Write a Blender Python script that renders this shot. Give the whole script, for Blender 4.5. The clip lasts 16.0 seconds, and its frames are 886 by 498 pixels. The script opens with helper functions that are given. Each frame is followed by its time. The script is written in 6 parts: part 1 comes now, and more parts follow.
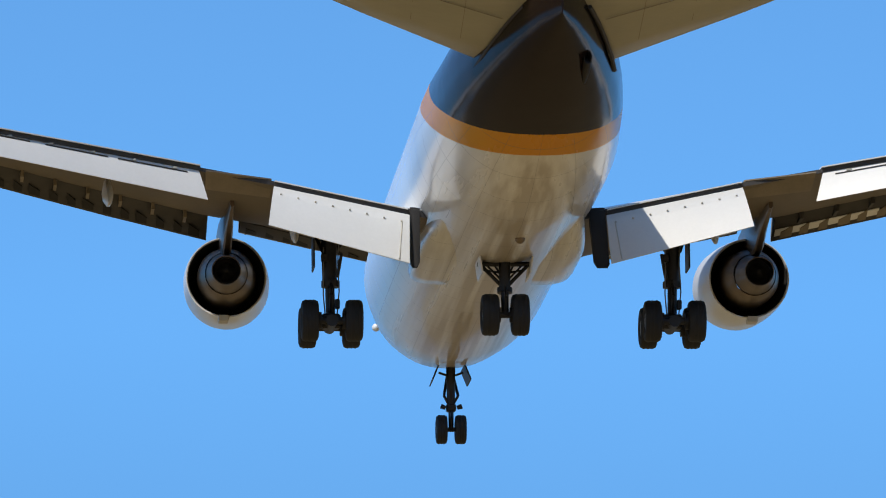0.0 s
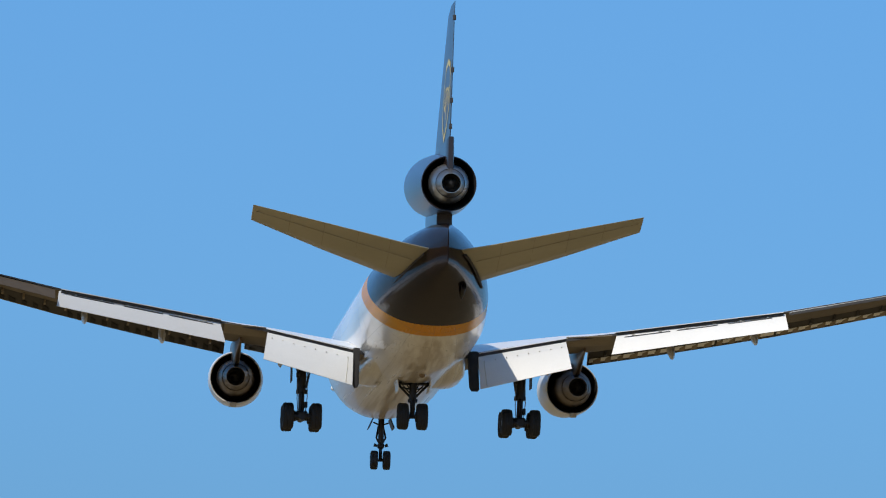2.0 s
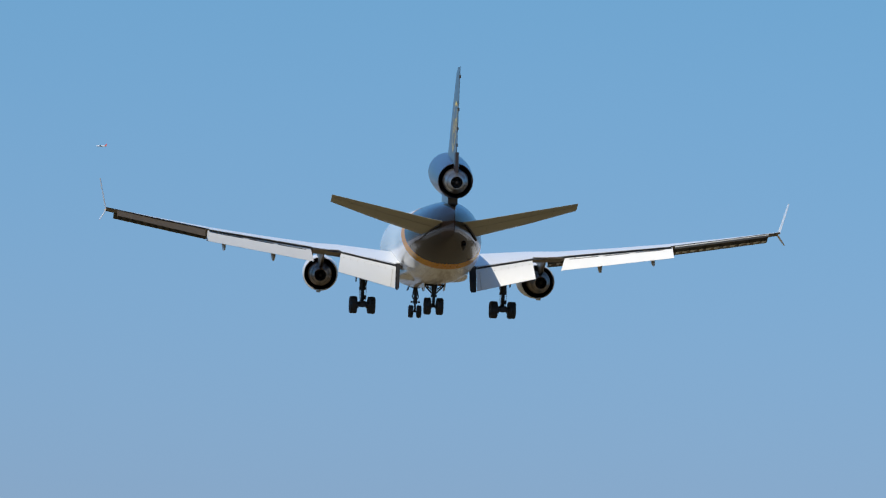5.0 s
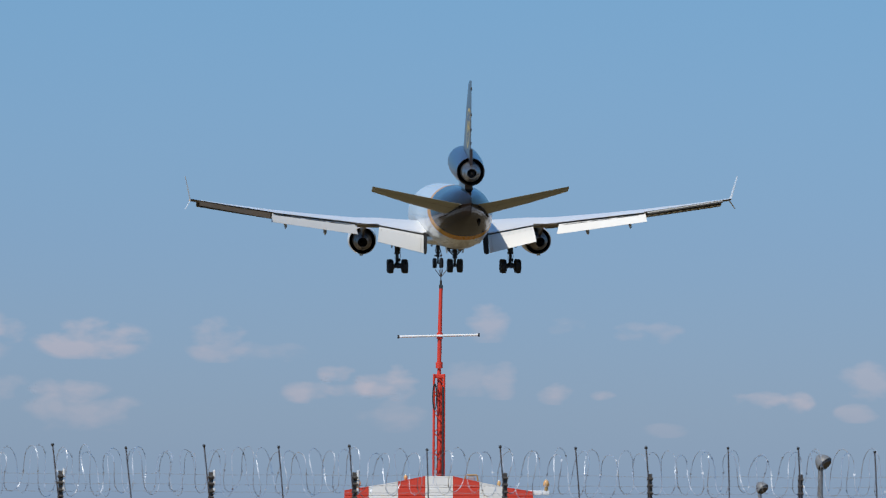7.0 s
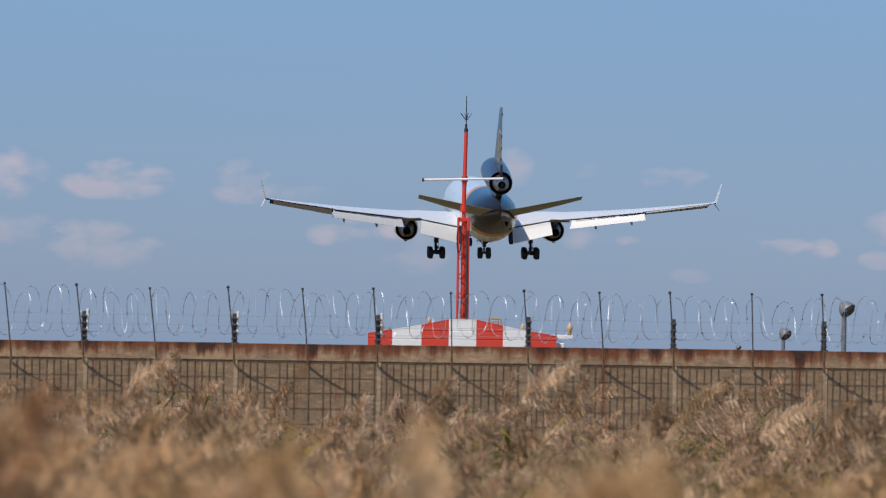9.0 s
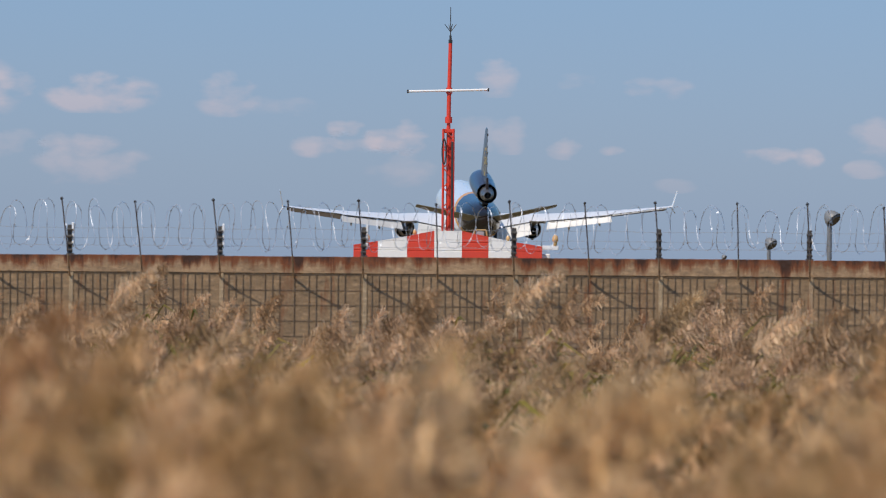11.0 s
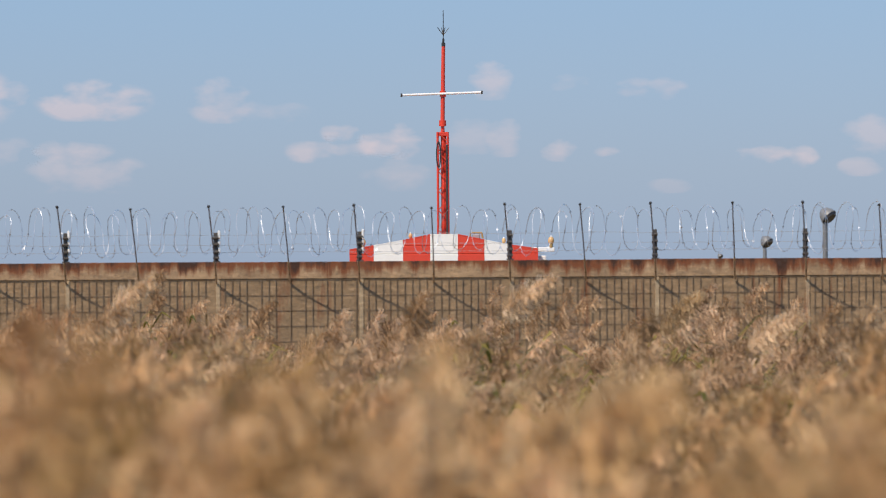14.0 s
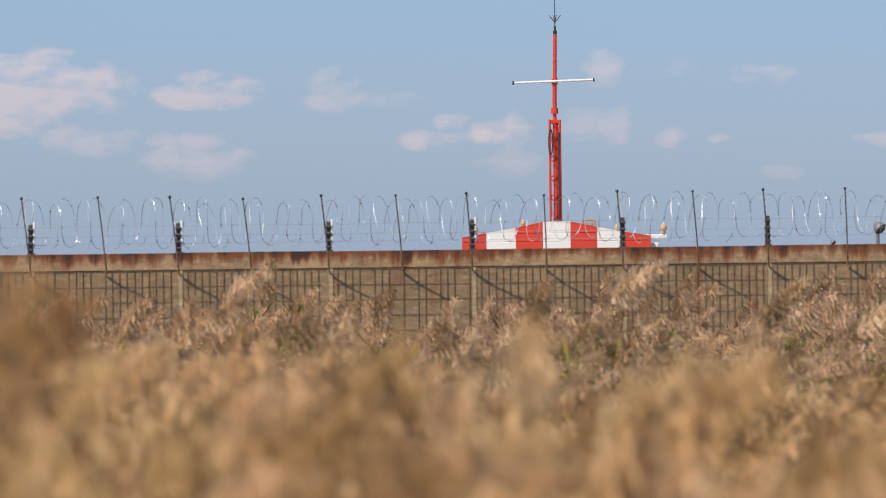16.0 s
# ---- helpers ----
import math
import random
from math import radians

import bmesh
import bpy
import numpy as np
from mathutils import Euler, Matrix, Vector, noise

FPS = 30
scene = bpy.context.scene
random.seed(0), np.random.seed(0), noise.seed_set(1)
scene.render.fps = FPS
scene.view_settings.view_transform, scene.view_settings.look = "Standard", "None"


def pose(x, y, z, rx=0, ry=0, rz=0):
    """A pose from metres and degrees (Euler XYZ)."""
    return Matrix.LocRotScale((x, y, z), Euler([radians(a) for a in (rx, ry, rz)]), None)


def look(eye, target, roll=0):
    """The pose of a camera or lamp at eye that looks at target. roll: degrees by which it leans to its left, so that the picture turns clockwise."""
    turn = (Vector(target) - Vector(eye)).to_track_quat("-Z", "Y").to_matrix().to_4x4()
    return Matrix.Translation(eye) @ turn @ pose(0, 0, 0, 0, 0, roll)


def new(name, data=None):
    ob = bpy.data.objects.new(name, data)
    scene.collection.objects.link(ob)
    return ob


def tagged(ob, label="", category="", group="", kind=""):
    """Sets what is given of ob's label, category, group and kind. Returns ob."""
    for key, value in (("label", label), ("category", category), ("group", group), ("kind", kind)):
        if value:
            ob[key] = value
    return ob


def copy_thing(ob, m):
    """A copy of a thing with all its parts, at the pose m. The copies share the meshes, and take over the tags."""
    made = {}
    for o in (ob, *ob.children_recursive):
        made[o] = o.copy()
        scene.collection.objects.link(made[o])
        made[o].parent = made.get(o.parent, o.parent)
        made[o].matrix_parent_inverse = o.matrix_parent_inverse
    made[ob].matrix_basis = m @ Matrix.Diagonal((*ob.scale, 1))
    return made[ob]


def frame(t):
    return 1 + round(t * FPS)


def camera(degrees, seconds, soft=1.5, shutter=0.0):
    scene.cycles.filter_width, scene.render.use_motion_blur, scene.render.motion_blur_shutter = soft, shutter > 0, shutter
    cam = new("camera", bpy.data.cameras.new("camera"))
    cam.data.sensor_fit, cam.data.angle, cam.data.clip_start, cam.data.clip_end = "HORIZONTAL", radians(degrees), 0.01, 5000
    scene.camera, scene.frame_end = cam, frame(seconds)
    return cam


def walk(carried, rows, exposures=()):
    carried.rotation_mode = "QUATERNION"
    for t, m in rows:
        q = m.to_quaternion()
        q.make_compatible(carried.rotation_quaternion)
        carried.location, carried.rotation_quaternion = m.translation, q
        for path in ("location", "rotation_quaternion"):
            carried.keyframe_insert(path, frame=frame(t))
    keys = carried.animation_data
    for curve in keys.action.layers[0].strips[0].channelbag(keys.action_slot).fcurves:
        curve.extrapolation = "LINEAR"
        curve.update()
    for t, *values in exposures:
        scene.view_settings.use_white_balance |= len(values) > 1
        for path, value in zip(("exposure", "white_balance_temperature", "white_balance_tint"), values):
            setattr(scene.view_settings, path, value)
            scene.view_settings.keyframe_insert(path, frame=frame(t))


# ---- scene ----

EYE = 1.9          # the camera's height over the field
FOV = 5.79
cam = camera(FOV, 16.0, soft=1.05, shutter=0.0)
cam.data.dof.use_dof = True
cam.data.dof.focus_distance = 250.0
cam.data.dof.aperture_fstop = 10.5

# seconds, yaw, pitch, roll of the hand-held camera, which stays on one spot
CAMERA_ROWS = [
    (0, 0.823, 14.356, -0.15), (0.5, 0.479, 12.266, 0.25), (1, 0.319, 10.592, 1.16), (1.5, 0.091, 9.424, 2.23),
    (2, -0.032, 8.535, 1.91), (2.5, -0.086, 7.608, 0.67), (3, -0.059, 6.750, -0.15), (3.5, -0.054, 5.760, -0.28),
    (4, -0.069, 5.011, 0.81), (4.5, -0.068, 4.401, 2.18), (4.7, -0.065, 4.162, 2.40), (6.8, -0.032, 2.367, 0.40),
    (7, -0.008, 2.198, 0.31), (7.5, 0.027, 1.762, 0.47), (8, 0.061, 1.435, 0.69), (8.5, 0.098, 1.340, 0.70),
    (9, 0.145, 1.172, 0.82), (9.5, 0.168, 0.933, 0.78), (9.7, 0.174, 0.803, 0.75), (11.8, -0.030, 0.525, 0.37),
    (12, -0.045, 0.488, 0.37), (12.5, 0.000, 0.432, 0.00), (13, 0.014, 0.402, -0.01), (13.5, -0.006, 0.516, -0.15),
    (14, 0.016, 0.615, -0.39), (14.5, 0.234, 0.684, -0.42), (15, 0.271, 0.750, -0.12), (15.5, 0.235, 0.801, 0.24),
    (16, 0.754, 0.543, -0.71),
]
walk(cam, [(t, pose(0, 0, EYE, 90 + p, 0, y) @ pose(0, 0, 0, 0, 0, r)) for t, y, p, r in CAMERA_ROWS],
     exposures=[(0, 0.0, 6500, 10), (4.7, 0.0, 6500, 10), (6.8, -0.08, 6500, 9), (8, -0.07, 6550, 11), (9.7, -0.06, 6700, 14), (11.8, 0.15, 7000, 13), (13, 0.26, 7150, 13.5), (16, 0.30, 7300, 14)])

# ---------------------------------------------------------------- world and sun
SUN_AZ, SUN_EL = 40.0, 52.0     # degrees to the left of straight behind the camera, and up
world = bpy.data.worlds.new("sky")
scene.world = world
world.use_nodes = True
wn = world.node_tree.nodes
wl = world.node_tree.links
wn.clear()
w_out = wn.new("ShaderNodeOutputWorld")
w_bg = wn.new("ShaderNodeBackground")
w_sky = wn.new("ShaderNodeTexSky")
w_sky.sky_type = "NISHITA"
w_sky.sun_disc = False
w_sky.sun_elevation = radians(SUN_EL)
w_sky.sun_rotation = radians(180 + SUN_AZ)
w_sky.air_density = 1.0
w_sky.dust_density = 0.6
w_sky.ozone_density = 2.0
w_bg.inputs["Strength"].default_value = 0.10
# the clear autumn air keeps the low sky blue: a smooth tint from horizon to zenith
w_tc = wn.new("ShaderNodeTexCoord")
w_sep = wn.new("ShaderNodeSeparateXYZ")
wl.new(w_tc.outputs["Generated"], w_sep.inputs[0])
w_ramp = wn.new("ShaderNodeValToRGB")
SKY_TINT = [(0.0, (0.455, 0.66, 1.28)), (0.018, (0.475, 0.64, 1.10)), (0.038, (0.43, 0.62, 1.07)), (0.1, (0.39, 0.67, 0.96)), (0.14, (0.475, 0.855, 1.21)), (0.2, (0.545, 1.00, 1.40)), (0.24, (0.72, 1.38, 1.90)), (0.45, (0.74, 1.08, 1.35)), (0.8, (0.70, 0.95, 1.12))]
w_el = w_ramp.color_ramp.elements
for w_k, (w_p, w_c) in enumerate(SKY_TINT):
    w_e = w_el[0] if w_k == 0 else (w_el[1] if w_k == 1 else w_el.new(w_p))
    w_e.position = w_p
    w_e.color = (*(v / 2.2 for v in w_c), 1)
wl.new(w_sep.outputs[2], w_ramp.inputs[0])
w_mul = wn.new("ShaderNodeVectorMath")
w_mul.operation = "MULTIPLY"
wl.new(w_sky.outputs["Color"], w_mul.inputs[0])
wl.new(w_ramp.outputs[0], w_mul.inputs[1])
w_sc = wn.new("ShaderNodeVectorMath")
w_sc.operation = "SCALE"
w_sc.inputs["Scale"].default_value = 2.2
wl.new(w_mul.outputs[0], w_sc.inputs[0])
wl.new(w_sc.outputs[0], w_bg.inputs["Color"])
wl.new(w_bg.outputs["Background"], w_out.inputs["Surface"])

az, el = radians(SUN_AZ), radians(SUN_EL)
sun_from = Vector((-math.sin(az) * math.cos(el), -math.cos(az) * math.cos(el), math.sin(el)))
sun_data = bpy.data.lights.new("sun", "SUN")
sun_data.energy = 3.7
sun_data.angle = radians(0.53)
sun_data.color = (1.0, 0.93, 0.82)
sun = new("sun", sun_data)
sun.matrix_world = look(sun_from * 100, (0, 0, 0))


# ---------------------------------------------------------------- materials
def material(name, color, rough=0.5, metal=0.0, vary=0.12, scale=3.0, fine=0.05, bump=0.0, coat=0.0,
             random_obj=0.0, stretch=(1, 1, 1)):
    """Principled material: two scales of variation over a base colour, and fine relief."""
    m = bpy.data.materials.new(name)
    m.use_nodes = True
    n, l = m.node_tree.nodes, m.node_tree.links
    b = n["Principled BSDF"]
    b.inputs["Roughness"].default_value = rough
    b.inputs["Metallic"].default_value = metal
    b.inputs["Coat Weight"].default_value = coat
    b.inputs["Coat Roughness"].default_value = 0.08
    tc = n.new("ShaderNodeTexCoord")
    mp = n.new("ShaderNodeMapping")
    mp.inputs["Scale"].default_value = stretch
    l.new(tc.outputs["Object"], mp.inputs["Vector"])
    big = n.new("ShaderNodeTexNoise")
    big.inputs["Scale"].default_value = scale
    big.inputs["Detail"].default_value = 4
    small = n.new("ShaderNodeTexNoise")
    small.inputs["Scale"].default_value = scale * 14
    small.inputs["Detail"].default_value = 3
    for t in (big, small):
        l.new(mp.outputs["Vector"], t.inputs["Vector"])
    mul = n.new("ShaderNodeMath")
    mul.operation = "MULTIPLY_ADD"
    mul.inputs[1].default_value = 2 * vary
    mul.inputs[2].default_value = 1 - vary
    l.new(big.outputs["Fac"], mul.inputs[0])
    mul2 = n.new("ShaderNodeMath")
    mul2.operation = "MULTIPLY_ADD"
    mul2.inputs[1].default_value = 2 * fine
    mul2.inputs[2].default_value = 1 - fine
    l.new(small.outputs["Fac"], mul2.inputs[0])
    both = n.new("ShaderNodeMath")
    both.operation = "MULTIPLY"
    l.new(mul.outputs[0], both.inputs[0])
    l.new(mul2.outputs[0], both.inputs[1])
    last = both.outputs[0]
    if random_obj:
        oi = n.new("ShaderNodeObjectInfo")
        ro = n.new("ShaderNodeMath")
        ro.operation = "MULTIPLY_ADD"
        ro.inputs[1].default_value = 2 * random_obj
        ro.inputs[2].default_value = 1 - random_obj
        l.new(oi.outputs["Random"], ro.inputs[0])
        b2 = n.new("ShaderNodeMath")
        b2.operation = "MULTIPLY"
        l.new(last, b2.inputs[0])
        l.new(ro.outputs[0], b2.inputs[1])
        last = b2.outputs[0]
    sc = n.new("ShaderNodeVectorMath")
    sc.operation = "SCALE"
    sc.inputs[0].default_value = color
    l.new(last, sc.inputs["Scale"])
    l.new(sc.outputs[0], b.inputs["Base Color"])
    if bump:
        bp = n.new("ShaderNodeBump")
        bp.inputs["Strength"].default_value = bump
        bp.inputs["Distance"].default_value = 0.02
        l.new(small.outputs["Fac"], bp.inputs["Height"])
        l.new(bp.outputs["Normal"], b.inputs["Normal"])
    return m


def math_node(n, l, op, a, b=None, c=None, clamp=False):
    k = n.new("ShaderNodeMath")
    k.operation = op
    k.use_clamp = clamp
    for i, v in enumerate((a, b, c)):
        if v is None:
            continue
        if isinstance(v, (int, float)):
            k.inputs[i].default_value = v
        else:
            l.new(v, k.inputs[i])
    return k.outputs[0]


def mix_color(n, l, fac, a, b):
    k = n.new("ShaderNodeMix")
    k.data_type = "RGBA"
    for sock, v in ((k.inputs[0], fac), (k.inputs[6], a), (k.inputs[7], b)):
        if isinstance(v, tuple):
            sock.default_value = (*v, 1) if len(v) == 3 else v
        elif isinstance(v, (int, float)):
            sock.default_value = v
        else:
            l.new(v, sock)
    return k.outputs[2]


STRIPE_Y, STRIPE_K, STRIPE_W = -10.42, -2.9, 2.65


def livery_material():
    """White forward paint, a gold band and dark brown tail paint, with a grimy, shade-darkened belly and skin seams."""
    m = bpy.data.materials.new("aircraft_livery")
    m.use_nodes = True
    n, l = m.node_tree.nodes, m.node_tree.links
    b = n["Principled BSDF"]
    tc = n.new("ShaderNodeTexCoord")
    sep = n.new("ShaderNodeSeparateXYZ")
    l.new(tc.outputs["Object"], sep.inputs[0])
    x, y, z = sep.outputs
    # distance behind the band's front edge
    s = math_node(n, l, "SUBTRACT", STRIPE_Y, math_node(n, l, "ADD", y, math_node(n, l, "MULTIPLY", z, STRIPE_K)))
    gold = math_node(n, l, "GREATER_THAN", s, 0.0)
    dark = math_node(n, l, "GREATER_THAN", s, STRIPE_W)
    # grimy streaks along the belly, deepened also for its brown shading and reflections
    mp = n.new("ShaderNodeMapping")
    mp.inputs["Scale"].default_value = (1.9, 0.035, 1.9)
    l.new(tc.outputs["Object"], mp.inputs["Vector"])
    streak = n.new("ShaderNodeTexNoise")
    streak.inputs["Scale"].default_value = 1.4
    streak.inputs["Detail"].default_value = 6
    l.new(mp.outputs["Vector"], streak.inputs["Vector"])
    spot = n.new("ShaderNodeTexNoise")
    spot.inputs["Scale"].default_value = 5.0
    spot.inputs["Detail"].default_value = 8
    spot.inputs["Roughness"].default_value = 0.7
    l.new(tc.outputs["Object"], spot.inputs["Vector"])
    low = math_node(n, l, "MULTIPLY_ADD", z, -0.62, -0.85, clamp=True)
    grime_shade = math_node(n, l, "MULTIPLY", low, math_node(n, l, "MULTIPLY_ADD", streak.outputs["Fac"], 2.8, -0.85, clamp=True))
    speck = math_node(n, l, "GREATER_THAN", spot.outputs["Fac"], 0.70)
    grime_shade = math_node(n, l, "ADD", math_node(n, l, "MULTIPLY", grime_shade, 0.95),
                      math_node(n, l, "MULTIPLY", math_node(n, l, "MULTIPLY", speck, low), 0.5), clamp=True)
    # seams round the barrel and along it
    fy = math_node(n, l, "FRACT", math_node(n, l, "MULTIPLY", y, 1 / 2.4))
    seam = math_node(n, l, "LESS_THAN", fy, 0.014)
    ang = math_node(n, l, "ARCTAN2", x, z)
    fa = math_node(n, l, "FRACT", math_node(n, l, "MULTIPLY", ang, 12 / (2 * math.pi)))
    seam = math_node(n, l, "MAXIMUM", seam, math_node(n, l, "LESS_THAN", fa, 0.010))
    # brown streak under the keel
    keel = math_node(n, l, "SUBTRACT", 1.0, math_node(n, l, "MULTIPLY", math_node(n, l, "ABSOLUTE", math_node(n, l, "ADD", x, 0.1)), 0.62), clamp=True)
    keel = math_node(n, l, "MULTIPLY", math_node(n, l, "MULTIPLY", keel, low), math_node(n, l, "MULTIPLY_ADD", streak.outputs["Fac"], 1.8, -0.35, clamp=True))
    grime_shade = math_node(n, l, "ADD", grime_shade, math_node(n, l, "MULTIPLY", keel, 1.15), clamp=True)
    white = mix_color(n, l, math_node(n, l, "MULTIPLY", grime_shade, 0.62), (0.80, 0.79, 0.75), (0.21, 0.14, 0.075))
    band = mix_color(n, l, math_node(n, l, "MULTIPLY", speck, 0.55), (0.62, 0.26, 0.010), (0.20, 0.09, 0.02))
    col = mix_color(n, l, gold, white, band)
    col = mix_color(n, l, math_node(n, l, "MULTIPLY", seam, 0.55), col, (0.12, 0.11, 0.10))
    col = mix_color(n, l, dark, col, (0.014, 0.008, 0.006))
    l.new(col, b.inputs["Base Color"])
    l.new(math_node(n, l, "MULTIPLY_ADD", dark, -0.08, math_node(n, l, "MULTIPLY_ADD", grime_shade, 0.25, 0.22)), b.inputs["Roughness"])
    l.new(math_node(n, l, "MULTIPLY_ADD", gold, -0.45, 0.45), b.inputs["Coat Weight"])
    l.new(math_node(n, l, "MULTIPLY_ADD", gold, -0.43, 0.5), b.inputs["Specular IOR Level"])
    b.inputs["Coat Roughness"].default_value = 0.06
    wave = n.new("ShaderNodeTexNoise")
    wave.inputs["Scale"].default_value = 0.9
    wave.inputs["Detail"].default_value = 2
    l.new(tc.outputs["Object"], wave.inputs["Vector"])
    bp = n.new("ShaderNodeBump")
    bp.inputs["Strength"].default_value = 0.10
    bp.inputs["Distance"].default_value = 0.12
    l.new(wave.outputs["Fac"], bp.inputs["Height"])
    l.new(bp.outputs["Normal"], b.inputs["Normal"])
    return m


M_LIVERY = livery_material()
M_DARK = material("dark_tail_paint", (0.026, 0.018, 0.018), 0.28, coat=0.25, vary=0.2, scale=0.8)
M_WHITE = material("white_aircraft_paint", (0.73, 0.73, 0.72), 0.35, vary=0.07, scale=0.5, fine=0.04, coat=0.2)
M_FLAP = material("white_flap_paint", (0.60, 0.60, 0.585), 0.45, vary=0.05, scale=0.7, fine=0.04)
M_LOWER = material("grey_wing_paint", (0.46, 0.44, 0.38), 0.5, vary=0.22, scale=0.6, fine=0.10, stretch=(1, 0.3, 1))
M_MOTTLED = material("mottled_brown_wing_skin", (0.19, 0.155, 0.11), 0.55, vary=0.5, scale=1.1, fine=0.15, stretch=(1, 0.3, 1))
# colour darkened to carry the shade under the wing
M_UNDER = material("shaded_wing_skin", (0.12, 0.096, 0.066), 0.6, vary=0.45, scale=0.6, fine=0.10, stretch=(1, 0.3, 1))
M_AILERON = material("shaded_aileron_skin", (0.078, 0.056, 0.032), 0.6, vary=0.35, scale=1.5, fine=0.10)
M_STAB = material("grey_stabiliser_paint", (0.35, 0.33, 0.245), 0.5, vary=0.18, scale=0.5, fine=0.06, stretch=(0.4, 1, 1))
# near-black for shade in coves and slots, and for dark seals and hinges
M_COVE = material("cove_shade_and_dark_trim", (0.045, 0.042, 0.040), 0.7, vary=0.4, scale=2.0)
M_NOZZLE = material("heat_stained_nozzle", (0.175, 0.135, 0.10), 0.33, metal=0.9, vary=0.5, scale=1.6, fine=0.15)
M_SILVER = material("bright_nozzle_metal", (0.40, 0.385, 0.365), 0.3, metal=0.9, vary=0.25, scale=2.0, fine=0.08)
# black for exhaust soot, and for shade painted in ducts and slat pockets
M_SOOT_SHADE = material("soot_and_shade_black", (0.012, 0.011, 0.011), 0.8, vary=0.3, scale=2)
M_TYRE = material("black_tyre_rubber", (0.010, 0.010, 0.011), 0.75, vary=0.25, scale=3)
M_STRUT = material("dark_gear_steel", (0.018, 0.018, 0.020), 0.5, metal=0.3, vary=0.4, scale=4)
M_HUB = material("grey_wheel_hub", (0.16, 0.16, 0.16), 0.5, metal=0.5, vary=0.3, scale=6)
M_GOLD = material("gold_emblem_paint", (0.75, 0.52, 0.10), 0.35, vary=0.08, scale=2)
M_RED = material("signal_red_paint", (0.62, 0.045, 0.022), 0.5, vary=0.16, scale=2.2, fine=0.08, bump=0.1)
M_PANEL_RED = material("weathered_red_panel", (0.62, 0.050, 0.024), 0.55, vary=0.16, scale=1.2, fine=0.10, bump=0.1)
M_PANEL_WHITE = material("weathered_white_panel", (0.78, 0.77, 0.74), 0.55, vary=0.10, scale=1.2, fine=0.08, bump=0.1)
M_ARMWHITE = material("white_antenna_paint", (0.78, 0.78, 0.76), 0.4, vary=0.12, scale=5)
M_BLACK = material("black_steel", (0.025, 0.025, 0.027), 0.55, vary=0.3, scale=5)
M_GALV = material("galvanised_steel", (0.34, 0.34, 0.34), 0.5, metal=0.25, vary=0.25, scale=8)
M_LAMPGREY = material("grey_lamp_paint", (0.17, 0.175, 0.18), 0.5, vary=0.25, scale=6)
M_RODGREY = material("dull_grey_rod", (0.15, 0.145, 0.16), 0.55, vary=0.35, scale=7)
M_RAZOR = material("bright_razor_wire", (0.54, 0.57, 0.62), 0.48, metal=0.6, vary=0.2, scale=9)
M_RUSTROD = material("dark_weathered_rod", (0.055, 0.048, 0.042), 0.65, vary=0.4, scale=7)
M_MESH = material("rusted_welded_mesh", (0.15, 0.102, 0.062), 0.7, vary=0.5, scale=6)
M_AMBER = material("amber_lamp_glass", (0.64, 0.38, 0.15), 0.25, vary=0.1, scale=6)
M_YELLOW = material("yellow_lamp_housing", (0.36, 0.24, 0.09), 0.5, vary=0.15, scale=6)


